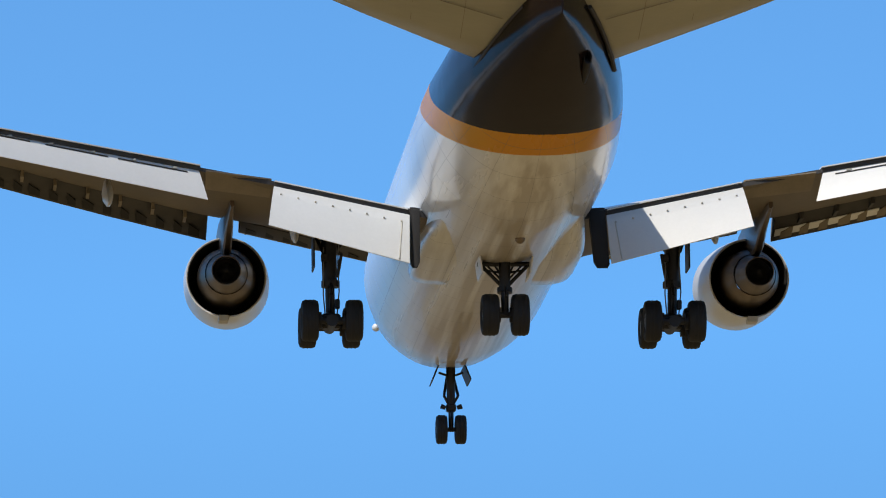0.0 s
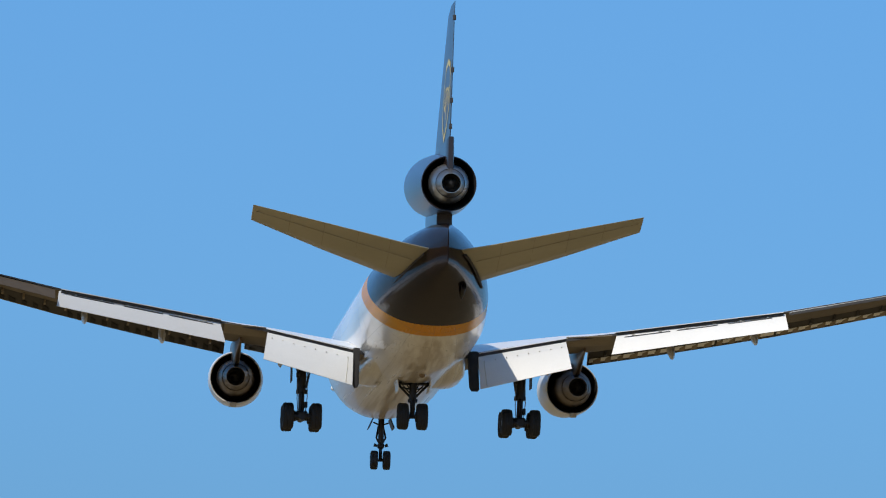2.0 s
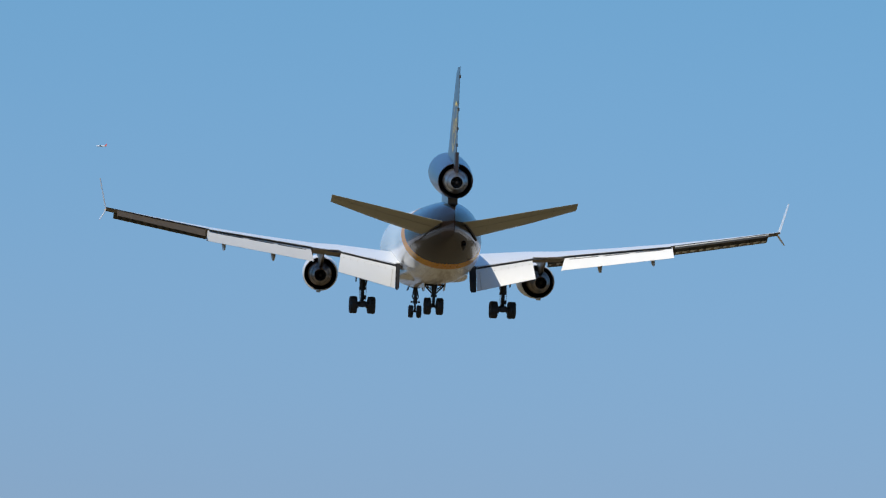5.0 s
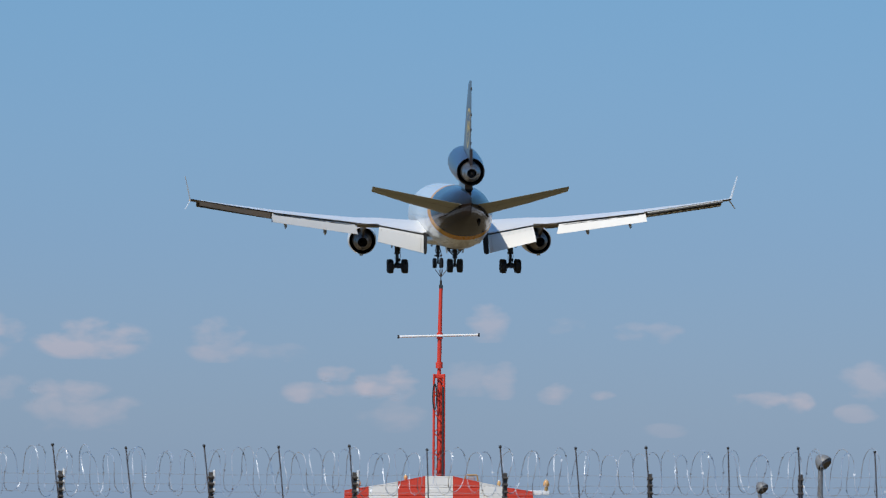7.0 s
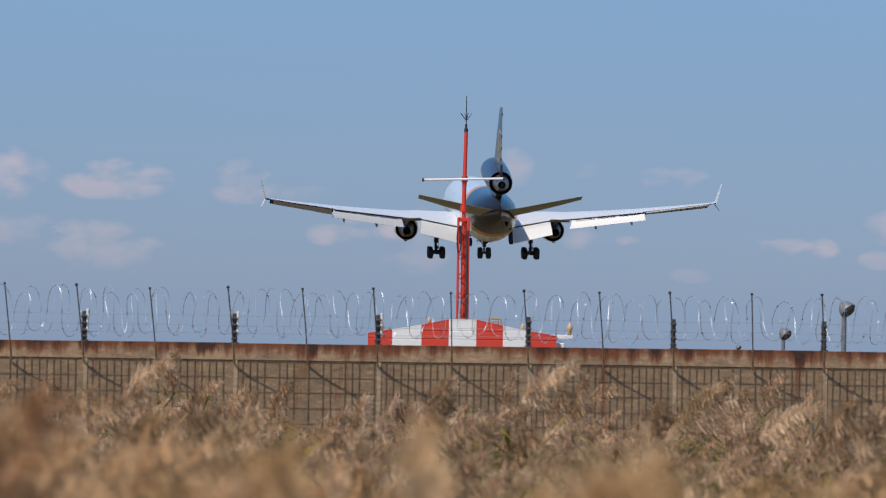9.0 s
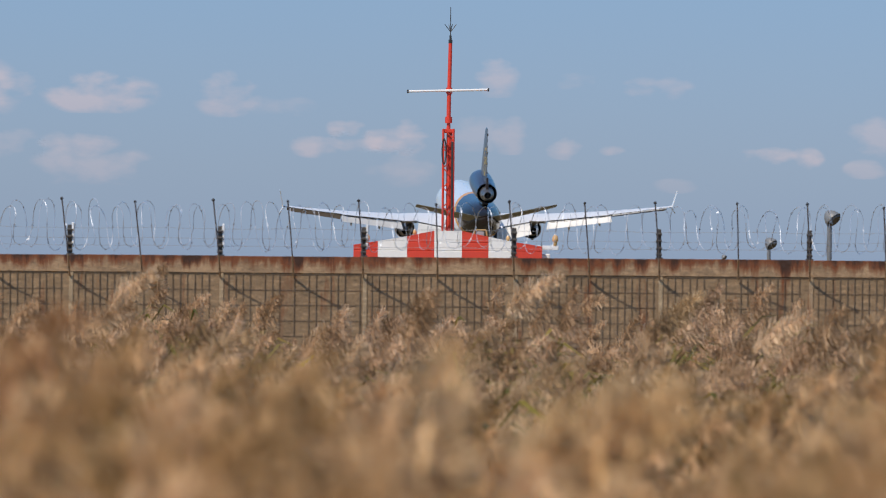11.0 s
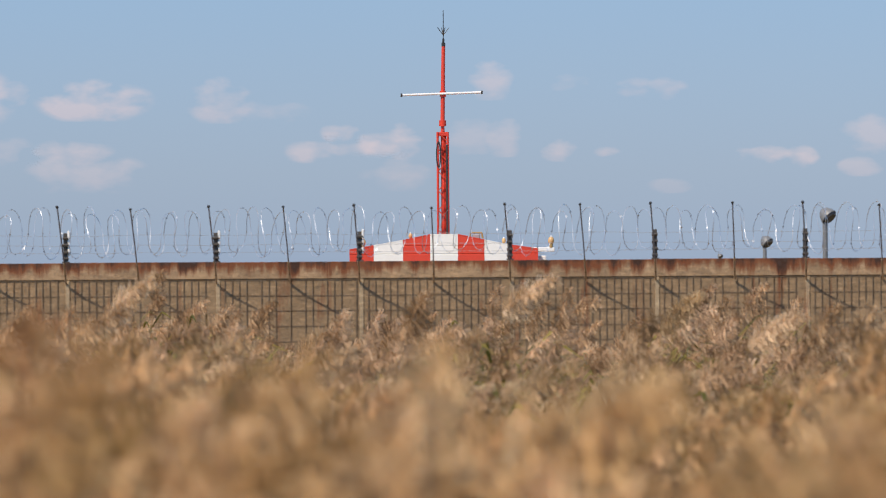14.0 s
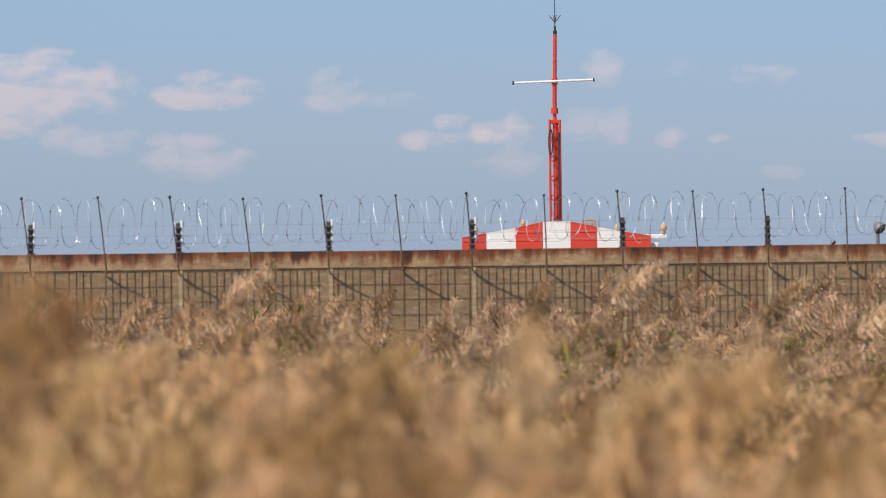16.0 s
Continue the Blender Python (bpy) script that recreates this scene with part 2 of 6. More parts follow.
def wall_material(name, base, rust):
    m = bpy.data.materials.new(name)
    m.use_nodes = True
    n, l = m.node_tree.nodes, m.node_tree.links
    b = n["Principled BSDF"]
    b.inputs["Roughness"].default_value = 0.9
    tc = n.new("ShaderNodeTexCoord")
    vec = tc.outputs["Object"]
    big = n.new("ShaderNodeTexNoise")
    big.inputs["Scale"].default_value = 1.3
    big.inputs["Detail"].default_value = 6
    l.new(vec, big.inputs["Vector"])
    fine = n.new("ShaderNodeTexNoise")
    fine.inputs["Scale"].default_value = 22
    fine.inputs["Detail"].default_value = 5
    l.new(vec, fine.inputs["Vector"])
    mp = n.new("ShaderNodeMapping")
    mp.inputs["Scale"].default_value = (2.6, 1, 0.35)
    l.new(vec, mp.inputs["Vector"])
    run = n.new("ShaderNodeTexNoise")
    run.inputs["Scale"].default_value = 1.7
    run.inputs["Detail"].default_value = 5
    run.inputs["Roughness"].default_value = 0.65
    l.new(mp.outputs["Vector"], run.inputs["Vector"])
    col = mix_color(n, l, math_node(n, l, "MULTIPLY_ADD", big.outputs["Fac"], 2.0, -0.5, clamp=True),
                    tuple(c * 0.72 for c in base), tuple(min(1, c * 1.2) for c in base))
    sep = n.new("ShaderNodeSeparateXYZ")
    l.new(vec, sep.inputs[0])
    drip = math_node(n, l, "MULTIPLY_ADD", sep.outputs[2], 10.0, -10.0 * 2.905) if rust > 0 else 0.0
    r = math_node(n, l, "ADD", math_node(n, l, "MULTIPLY_ADD", run.outputs["Fac"], 7.5, -3.70 + rust), drip, clamp=True)
    # pale patches and rows of pits left by the casting
    cast = n.new("ShaderNodeMapping")
    cast.inputs["Scale"].default_value = (5.0, 1, 14.0)
    l.new(vec, cast.inputs["Vector"])
    pit = n.new("ShaderNodeTexNoise")
    pit.inputs["Scale"].default_value = 1.0
    pit.inputs["Detail"].default_value = 5
    pit.inputs["Roughness"].default_value = 0.65
    l.new(cast.outputs["Vector"], pit.inputs["Vector"])
    col = mix_color(n, l, math_node(n, l, "MULTIPLY_ADD", pit.outputs["Fac"], 5.0, -2.55, clamp=True), col, tuple(min(1, c * 1.55) for c in base))
    col = mix_color(n, l, math_node(n, l, "MULTIPLY_ADD", pit.outputs["Fac"], -6.0, 2.65, clamp=True), col, tuple(c * 0.42 for c in base))
    col = mix_color(n, l, math_node(n, l, "MULTIPLY", r, 0.92), col, (0.16, 0.042, 0.012))
    if rust > 0:
        # the oldest rust, nearly black, along the top edge and in runs below it
        old = math_node(n, l, "ADD", math_node(n, l, "MULTIPLY_ADD", run.outputs["Fac"], 9.0, -4.55),
                        math_node(n, l, "ADD", math_node(n, l, "MULTIPLY_ADD", sep.outputs[2], 9.0, -9.0 * 2.93), math_node(n, l, "MULTIPLY_ADD", big.outputs["Fac"], 3.0, -1.5)), clamp=True)
        col = mix_color(n, l, math_node(n, l, "MULTIPLY", old, 0.9), col, (0.030, 0.013, 0.008))
    d = math_node(n, l, "MULTIPLY_ADD", fine.outputs["Fac"], 3.0, -1.6, clamp=True)
    col = mix_color(n, l, math_node(n, l, "MULTIPLY", d, 0.6), col, (0.07, 0.055, 0.045))
    l.new(col, b.inputs["Base Color"])
    bp = n.new("ShaderNodeBump")
    bp.inputs["Strength"].default_value = 0.4
    bp.inputs["Distance"].default_value = 0.02
    l.new(fine.outputs["Fac"], bp.inputs["Height"])
    l.new(bp.outputs["Normal"], b.inputs["Normal"])
    return m


M_WALL = wall_material("old_concrete_wall", (0.24, 0.160, 0.090), -0.50)
M_COPING = wall_material("rust_stained_coping", (0.31, 0.205, 0.118), 0.70)
M_PILASTER = wall_material("pale_weathered_pilaster", (0.34, 0.25, 0.155), -0.30)


def plant_material(name, colors, rough=0.7, translucent=0.25, soft=False):
    """A plant part whose pieces each take a shade between the given colours."""
    m = bpy.data.materials.new(name)
    m.use_nodes = True
    n, l = m.node_tree.nodes, m.node_tree.links
    b = n["Principled BSDF"]
    b.inputs["Roughness"].default_value = rough
    geo = n.new("ShaderNodeNewGeometry")
    ramp = n.new("ShaderNodeValToRGB")
    e = ramp.color_ramp.elements
    e[0].color, e[1].color = (*colors[0], 1), (*colors[-1], 1)
    for i, c in enumerate(colors[1:-1]):
        k = e.new((i + 1) / (len(colors) - 1))
        k.color = (*c, 1)
    if soft:
        # tones that drift from tuft to tuft, with a little of each piece's own
        tc = n.new("ShaderNodeTexCoord")
        no = n.new("ShaderNodeTexNoise")
        no.inputs["Scale"].default_value = 3.4
        no.inputs["Detail"].default_value = 3
        l.new(tc.outputs["Object"], no.inputs["Vector"])
        tone = math_node(n, l, "ADD", math_node(n, l, "MULTIPLY_ADD", no.outputs["Fac"], 2.1, -0.66), math_node(n, l, "MULTIPLY", geo.outputs["Random Per Island"], 0.30), clamp=True)
        l.new(tone, ramp.inputs[0])
    else:
        l.new(geo.outputs["Random Per Island"], ramp.inputs[0])
    # plants differ: golden, rosy, brown and pale ones
    oi = n.new("ShaderNodeObjectInfo")
    tint = n.new("ShaderNodeValToRGB")
    te = tint.color_ramp.elements
    te[0].color, te[1].color = (0.97, 0.82, 0.61, 1), (0.90, 0.75, 0.55, 1)
    for p, c in ((0.3, (0.97, 0.83, 0.68)), (0.6, (0.93, 0.84, 0.60)), (0.8, (0.95, 0.83, 0.68))):
        te.new(p).color = (*c, 1)
    l.new(oi.outputs["Random"], tint.inputs[0])
    mulc = n.new("ShaderNodeVectorMath")
    mulc.operation = "MULTIPLY"
    l.new(ramp.outputs[0], mulc.inputs[0])
    l.new(tint.outputs[0], mulc.inputs[1])
    l.new(mulc.outputs[0], b.inputs["Base Color"])
    tr = n.new("ShaderNodeBsdfTranslucent")
    l.new(mulc.outputs[0], tr.inputs["Color"])
    mx = n.new("ShaderNodeMixShader")
    mx.inputs[0].default_value = translucent
    l.new(b.outputs[0], mx.inputs[1])
    l.new(tr.outputs[0], mx.inputs[2])
    l.new(mx.outputs[0], n["Material Output"].inputs["Surface"])
    return m


M_PLUME = plant_material("reed_plume", [(0.18, 0.120, 0.044), (0.38, 0.243, 0.113), (0.67, 0.465, 0.285), (0.80, 0.615, 0.43)], 0.8, 0.35, True)
M_PLUMEGREY = plant_material("weathered_reed_plume", [(0.12, 0.080, 0.047), (0.32, 0.218, 0.138), (0.60, 0.445, 0.33), (0.87, 0.71, 0.57)], 0.8, 0.35, True)
M_PLUMEPALE = plant_material("pale_reed_plume", [(0.42, 0.31, 0.21), (0.66, 0.52, 0.39), (0.86, 0.72, 0.58), (0.96, 0.86, 0.74)], 0.8, 0.35, True)
M_YELLOWLEAF = plant_material("yellow_reed_leaf", [(0.62, 0.46, 0.03), (0.70, 0.54, 0.05)], 0.6, 0.35)
M_REEDGOLD = plant_material("golden_reed_leaf", [(0.34, 0.240, 0.092), (0.42, 0.295, 0.118), (0.28, 0.205, 0.070), (0.32, 0.285, 0.075), (0.25, 0.165, 0.066)], 0.6, 0.35)
M_REEDLEAF = plant_material("reed_leaf", [(0.302, 0.193, 0.080), (0.370, 0.244, 0.101), (0.202, 0.147, 0.055), (0.260, 0.160, 0.067), (0.151, 0.088, 0.038), (0.302, 0.260, 0.071)], 0.6, 0.3)
# darker copy of the leaf tones, holding the shade among the far reeds
M_REEDDARK = plant_material("shaded_reed_leaf", [(0.19, 0.125, 0.05), (0.11, 0.095, 0.03), (0.28, 0.19, 0.08), (0.085, 0.055, 0.022), (0.17, 0.15, 0.04)], 0.6, 0.3)
M_REEDBROWN = plant_material("brown_reed_plume", [(0.36, 0.21, 0.115), (0.46, 0.28, 0.16), (0.27, 0.145, 0.08)], 0.8, 0.3)
M_REEDGREEN = plant_material("green_reed_leaf", [(0.10, 0.115, 0.026), (0.18, 0.17, 0.034), (0.31, 0.27, 0.058), (0.07, 0.085, 0.02), (0.20, 0.185, 0.04)], 0.6, 0.3)
M_REEDSTEM = plant_material("reed_stem", [(0.36, 0.25, 0.11), (0.26, 0.20, 0.08)], 0.6, 0.1)


def field_material():
    m = bpy.data.materials.new("dry_field")
    m.use_nodes = True
    n, l = m.node_tree.nodes, m.node_tree.links
    b = n["Principled BSDF"]
    b.inputs["Roughness"].default_value = 0.95
    tc = n.new("ShaderNodeTexCoord")
    cols = []
    for sc in (0.02, 0.9):
        t = n.new("ShaderNodeTexNoise")
        t.inputs["Scale"].default_value = sc
        t.inputs["Detail"].default_value = 6
        l.new(tc.outputs["Object"], t.inputs["Vector"])
        cols.append(t.outputs["Fac"])
    a = mix_color(n, l, cols[0], (0.31, 0.20, 0.085), (0.38, 0.255, 0.115))
    c = mix_color(n, l, math_node(n, l, "MULTIPLY_ADD", cols[1], 2, -0.6, clamp=True), a, (0.18, 0.14, 0.05))
    # airfield beyond the wall, unseen: darker than the reed bed to weaken belly bounce
    sep = n.new("ShaderNodeSeparateXYZ")
    l.new(tc.outputs["Object"], sep.inputs[0])
    far_dim = math_node(n, l, "MULTIPLY_ADD", sep.outputs[1], 1 / 250, -320 / 250, clamp=True)
    c = mix_color(n, l, math_node(n, l, "MULTIPLY", far_dim, math_node(n, l, "MULTIPLY_ADD", cols[0], 0.5, 0.6, clamp=True)), c, (0.115, 0.088, 0.042))
    l.new(c, b.inputs["Base Color"])
    return m


M_FIELD = field_material()


# ---------------------------------------------------------------- mesh helpers
def finish(name, bm, mat, smooth=True, angle=35):
    bmesh.ops.recalc_face_normals(bm, faces=bm.faces)
    me = bpy.data.meshes.new(name)
    bm.to_mesh(me)
    bm.free()
    for mt in (mat if isinstance(mat, (list, tuple)) else (mat,)):
        me.materials.append(mt)
    if smooth:
        me.polygons.foreach_set("use_smooth", [True] * len(me.polygons))
        me.set_sharp_from_angle(angle=radians(angle))
    return me


def part(name, bm, mat, parent, label="", smooth=True, angle=35):
    ob = new(name, finish(name, bm, mat, smooth, angle))
    ob.parent = parent
    if label:
        tagged(ob, label)
    return ob


def thing(name, label, category, group="", kind="", at=None):
    ob = tagged(new(name), label, category, group, kind)
    if at is not None:
        ob.matrix_world = at
    return ob


def loft(bm, rings, cap=True):
    """Quads between rings of equal length, with the ends closed."""
    vs = [[bm.verts.new(p) for p in r] for r in rings]
    k = len(rings[0])
    for a, b in zip(vs, vs[1:]):
        for i in range(k):
            bm.faces.new((a[i], a[(i + 1) % k], b[(i + 1) % k], b[i]))
    if cap:
        bm.faces.new(vs[0])
        bm.faces.new(list(reversed(vs[-1])))
    return bm


def box(bm, lo, hi, bevel=0.0):
    r = bmesh.ops.create_cube(bm, size=1.0)
    for v in r["verts"]:
        v.co = Vector([lo[i] + (v.co[i] + 0.5) * (hi[i] - lo[i]) for i in range(3)])
    if bevel:
        es = {e for v in r["verts"] for e in v.link_edges}
        bmesh.ops.bevel(bm, geom=list(es), offset=bevel, segments=1, affect="EDGES")
    return bm


def rod(bm, a, b, r0, r1=None, k=8):
    a, b = Vector(a), Vector(b)
    r1 = r0 if r1 is None else r1
    d = (b - a).normalized()
    u = d.orthogonal().normalized()
    w = d.cross(u)
    rings = []
    for p, r in ((a, r0), (b, r1)):
        rings.append([p + (u * math.cos(q) + w * math.sin(q)) * r for q in (2 * math.pi * i / k for i in range(k))])
    return loft(bm, rings)


def tube(bm, path, r, k=6):
    """A bent round bar through the points of a path."""
    path = [Vector(p) for p in path]
    rings = []
    u = None
    for i, p in enumerate(path):
        d = (path[min(i + 1, len(path) - 1)] - path[max(i - 1, 0)]).normalized()
        u = d.orthogonal().normalized() if u is None else (u - d * u.dot(d)).normalized()
        w = d.cross(u)
        rr = r[i] if isinstance(r, (list, tuple)) else r
        rings.append([p + (u * math.cos(q) + w * math.sin(q)) * rr for q in (2 * math.pi * j / k for j in range(k))])
    return loft(bm, rings)


def lathe(bm, prof, axis=(0, 0), k=40, tilt=0.0, y0=0.0, cap=False, toe=0.0):
    """Rings round the y axis through (x, z) = axis; prof gives (y, radius)."""
    rings = []
    for y, r in prof:
        zo = math.tan(radians(tilt)) * (y - y0)
        xo = math.tan(radians(toe)) * (y - y0)
        rings.append([Vector((axis[0] + xo + r * math.cos(q), y, axis[1] + zo + r * math.sin(q)))
                      for q in (2 * math.pi * i / k for i in range(k))])
    return loft(bm, rings, cap)


def lathe_x(bm, prof, at=(0, 0, 0), k=28):
    """Rings round the x axis: a wheel."""
    rings = [[Vector((at[0] + x, at[1] + r * math.cos(q), at[2] + r * math.sin(q)))
              for q in (2 * math.pi * i / k for i in range(k))] for x, r in prof]
    return loft(bm, rings)


def lerp(a, b, t):
    return a + (b - a) * t


def table(rows, x):
    """Linear interpolation in rows sorted by their first column."""
    for p, q in zip(rows, rows[1:]):
        if x <= q[0]:
            t = (x - p[0]) / (q[0] - p[0])
            return [lerp(u, v, t) for u, v in zip(p[1:], q[1:])]
    return list(rows[-1][1:])


# ---------------------------------------------------------------- ground
def build_ground():
    bm = bmesh.new()
    R = [0, 60, 130, 300, 700, 1500, 3000, 4900]
    k = 48
    rings = [[bm.verts.new((r * math.cos(2 * math.pi * i / k), r * math.sin(2 * math.pi * i / k), 0)) for i in range(k)] for r in R[1:]]
    c = bm.verts.new((0, 0, 0))
    for i in range(k):
        bm.faces.new((c, rings[0][i], rings[0][(i + 1) % k]))
    for a, b in zip(rings, rings[1:]):
        for i in range(k):
            bm.faces.new((a[i], b[i], b[(i + 1) % k], a[(i + 1) % k]))
    ob = new("ground", finish("ground", bm, M_FIELD, smooth=False))
    tagged(ob, "flat dry grass field reaching the horizon", "ground", kind="structure")


build_ground()

# ---------------------------------------------------------------- the airliner
# body axes: x to the right wing, y to the nose, z up; the origin lies on the fuselage axis over the main gear
WING = [  # x, leading edge y, trailing edge y, trailing edge z, leading edge z, thickness
    (2.2, 10.6, -2.9, -1.80, -0.98, 1.30), (3.2, 9.6, -3.0, -1.62, -0.88, 1.20), (7.25, 6.2, -3.4, -0.84, -0.52, 0.86),
    (9.35, 4.5, -4.6, -0.64, -0.46, 0.76), (13.4, 1.3, -6.1, -0.14, -0.06, 0.62), (17.4, -1.9, -7.6, 0.44, 0.40, 0.48),
    (21.5, -5.2, -9.7, 1.10, 0.98, 0.34), (25.3, -8.2, -11.4, 1.74, 1.56, 0.22),
]


def wing_ring(x, s, y_le, y_te, z_te, z_le, th):
    pts = []
    prof = [(0.0, 0.0), (0.02, 0.32), (0.08, 0.62), (0.2, 0.88), (0.38, 1.0), (0.6, 0.86), (0.8, 0.56), (1.0, 0.16)]
    up = [(f, 0.55 * h) for f, h in prof]
    dn = [(f, -0.45 * h) for f, h in prof[1:]]
    for f, h in up + dn[::-1]:
        zc = lerp(z_le, z_te, f)
        pts.append(Vector((s * x, lerp(y_le, y_te, f), zc + h * th)))
    return pts


def build_wing(air, s):
    bm = bmesh.new()
    loft(bm, [wing_ring(r[0], s, *r[1:]) for r in WING])
    for f in bm.faces:
        f.normal_update()
        f.material_index = 0
    bmesh.ops.recalc_face_normals(bm, faces=bm.faces)
    # downward faces take the shade-darkened skin, rear faces the dark cove tone
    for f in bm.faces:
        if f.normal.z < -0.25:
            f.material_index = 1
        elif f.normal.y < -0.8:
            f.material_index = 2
    wing = part("wing", bm, [M_WHITE, M_UNDER, M_COVE], air, "white swept wing, underside darkened for shade")
    return wing


def flap_rings(s, ends, th):
    """Rings of a drooped surface: ends give x, hinge y, hinge z, chord, droop in degrees, and x at the rear edge."""
    rings = []
    for x, y, z, c, d, x1 in ends:
        dy, dz = -math.cos(radians(d)), -math.sin(radians(d))
        ny, nz = -dz, dy      # towards the underside
        if nz > 0:
            ny, nz = -ny, -nz
        prof = [(0.0, 0.0), (0.04, 0.45), (0.3, 0.5), (0.7, 0.3), (1.0, 0.06), (1.0, -0.06), (0.7, -0.3), (0.3, -0.5), (0.04, -0.45)]
        rings.append([Vector((s * lerp(x, x1, f), y + dy * f * c + ny * h * th, z + dz * f * c + nz * h * th)) for f, h in prof])
    return rings


def flap_point(s, inner, outer, u, f, lift):
    """A point on a flap's upper face: u along the span, f along the chord, lifted off the chord line."""
    x, y, z, c, d, x1 = (lerp(p, q, u) for p, q in zip(inner, outer))
    r = radians(d)
    return Vector((s * lerp(x, x1, f), y - f * c * math.cos(r) - lift * math.sin(r), z - f * c * math.sin(r) + lift * math.cos(r)))


def build_flaps(air, wing, s):
    # inboard flap
    bm = bmesh.new()
    inner, outer = (3.06, -3.10, -1.76, 1.97, 58, 3.12), (7.27, -3.42, -0.95, 1.94, 46, 7.50)
    loft(bm, flap_rings(s, [inner, outer], 0.22))
    fl = part("inboard_flap", bm, M_FLAP, air, "white inboard flap lowered for landing", angle=50)
    for i in range(8):
        bm = bmesh.new()
        p = flap_point(s, inner, outer, 0.06 + 0.88 * i / 7, 0.22, 0.125)
        rod(bm, p - Vector((0, -0.01, 0.02)), p + Vector((0, -0.01, 0.02)), 0.035, 0.03, 6)
        part("flap_fitting", bm, M_LOWER, fl, smooth=False)
    # end seal of the inboard flap, dark, tall and rounded, with a pale edge plate beside it
    bm = bmesh.new()
    x0 = 2.62 if s > 0 else 2.80
    loft(bm, flap_rings(s, [(x0 - 0.08, -2.70, -1.52, 2.10, 60, x0 - 0.02), (x0, -2.72, -1.50, 2.34, 60, x0 + 0.08), (2.94, -2.72, -1.48, 2.36, 60, 3.02), (3.03, -2.75, -1.50, 2.20, 60, 3.09)], 0.36))
    part("flap_end_rib", bm, M_SOOT_SHADE, fl, "dark seal at the flap's inner end", angle=50)
    bm = bmesh.new()
    a, b = flap_point(s, inner, outer, 0.055, 0.22, 0.12), flap_point(s, inner, outer, 0.075, 0.97, 0.03)
    rod(bm, a, b, 0.022, 0.022, 5)
    part("flap_edge_seam", bm, M_LOWER, fl, "grey seam near the flap's inner end", smooth=False)
    # outboard flap
    bm = bmesh.new()
    inner, outer = (9.66, -4.80, -0.64, 1.12, 64, 9.38), (17.55, -7.60, 0.36, 1.10, 46, 17.66)
    loft(bm, flap_rings(s, [inner, outer], 0.16))
    of = part("outboard_flap", bm, M_FLAP, air, "white outboard flap lowered for landing", angle=50)
    # dark rods laid on the flap stand for shade in the vane slots
    for a, b in ((0.05, 0.32), (0.36, 0.60), (0.66, 0.92)):
        bm = bmesh.new()
        rod(bm, flap_point(s, inner, outer, a, 0.20, 0.088), flap_point(s, inner, outer, b, 0.20, 0.088), 0.022, 0.022, 5)
        part("vane_slot_shade", bm, M_COVE, of, "dark rod for the shaded slot along the flap vane", smooth=False)
    for i in range(6):
        bm = bmesh.new()
        p = flap_point(s, inner, outer, 0.10 + 0.80 * i / 5, 0.13, 0.085)
        box(bm, p - Vector((0.08, 0.03, 0.025)), p + Vector((0.08, 0.03, 0.025)))
        part("flap_vane", bm, M_LOWER, of, smooth=False)
    # inboard aileron between the flaps, behind the engine
    bm = bmesh.new()
    loft(bm, flap_rings(s, [(7.34, -1.9, -0.92, 1.55, -8, 7.34), (9.42, -3.2, -0.86, 1.75, -6, 9.42)], 0.34))
    part("inboard_aileron", bm, M_MOTTLED, air, "mottled brown inboard aileron behind the engine", angle=50)
    # outboard aileron; shade is put into the left one's dark colour
    bm = bmesh.new()
    droop, chord = (24, 1.0) if s < 0 else (6, 0.7)
    loft(bm, flap_rings(s, [(17.75, -7.6, 0.44, 1.35 * chord, droop, 17.75), (24.5, -10.95, 1.53, 0.95 * chord, droop, 24.5)], 0.12))
    part("outboard_aileron", bm, M_AILERON if s < 0 else M_LOWER, air, "lowered outboard aileron darkened brown for shade" if s < 0 else "grey outboard aileron, nearly level", angle=50)
    # spoiler edge along the rear of the wing
    bm = bmesh.new()
    for a, b in (((3.1, -2.85, -1.57), (7.25, -3.25, -0.76)), ((9.6, -4.65, -0.50), (17.45, -7.5, 0.47))):
        p, q = Vector((s * a[0], a[1], a[2])), Vector((s * b[0], b[1], b[2]))
        rings = [[e + Vector((0, dy, dz)) for dy, dz in ((0.5, 0.05), (-0.35, 0.0), (-0.35, -0.035), (0.5, -0.04))] for e in (p, q)]
        loft(bm, rings)
    # dark strips painted as slot shade, also along the right aileron
    gap = bmesh.new()
    for a, b in (((3.1, -2.85, -1.57), (7.25, -3.25, -0.76)), ((9.6, -4.65, -0.50), (17.45, -7.5, 0.47))):
        loft(gap, [[Vector((s * e[0], e[1] + dy, e[2] + dz)) for dy, dz in ((-0.26, -0.036), (-0.26, -0.18), (0.2, -0.18), (0.2, -0.036))] for e in (a, b)])
    if s > 0:
        loft(gap, [[Vector((s * e[0], e[1] + dy, e[2] + dz)) for dy, dz in ((-0.06, 0.02), (-0.06, -0.11), (0.15, -0.11), (0.15, 0.02))]
                   for e in ((17.7, -8.5, 0.36), (24.5, -11.62, 1.50))])
    part("flap_gap_shade", gap, M_COVE, wing, "dark strip for the shaded slot between wing and flap", smooth=False)
    part("spoiler_panel", bm, M_WHITE, wing, "white spoiler panels over the flaps", smooth=False)
    # slats, dropped forward of the leading edge, in bays
    bays = [(3.7, 8.0), (9.05, 12.25), (12.25, 14.95), (14.95, 17.65), (17.65, 20.25), (20.25, 22.65), (22.65, 24.7)]
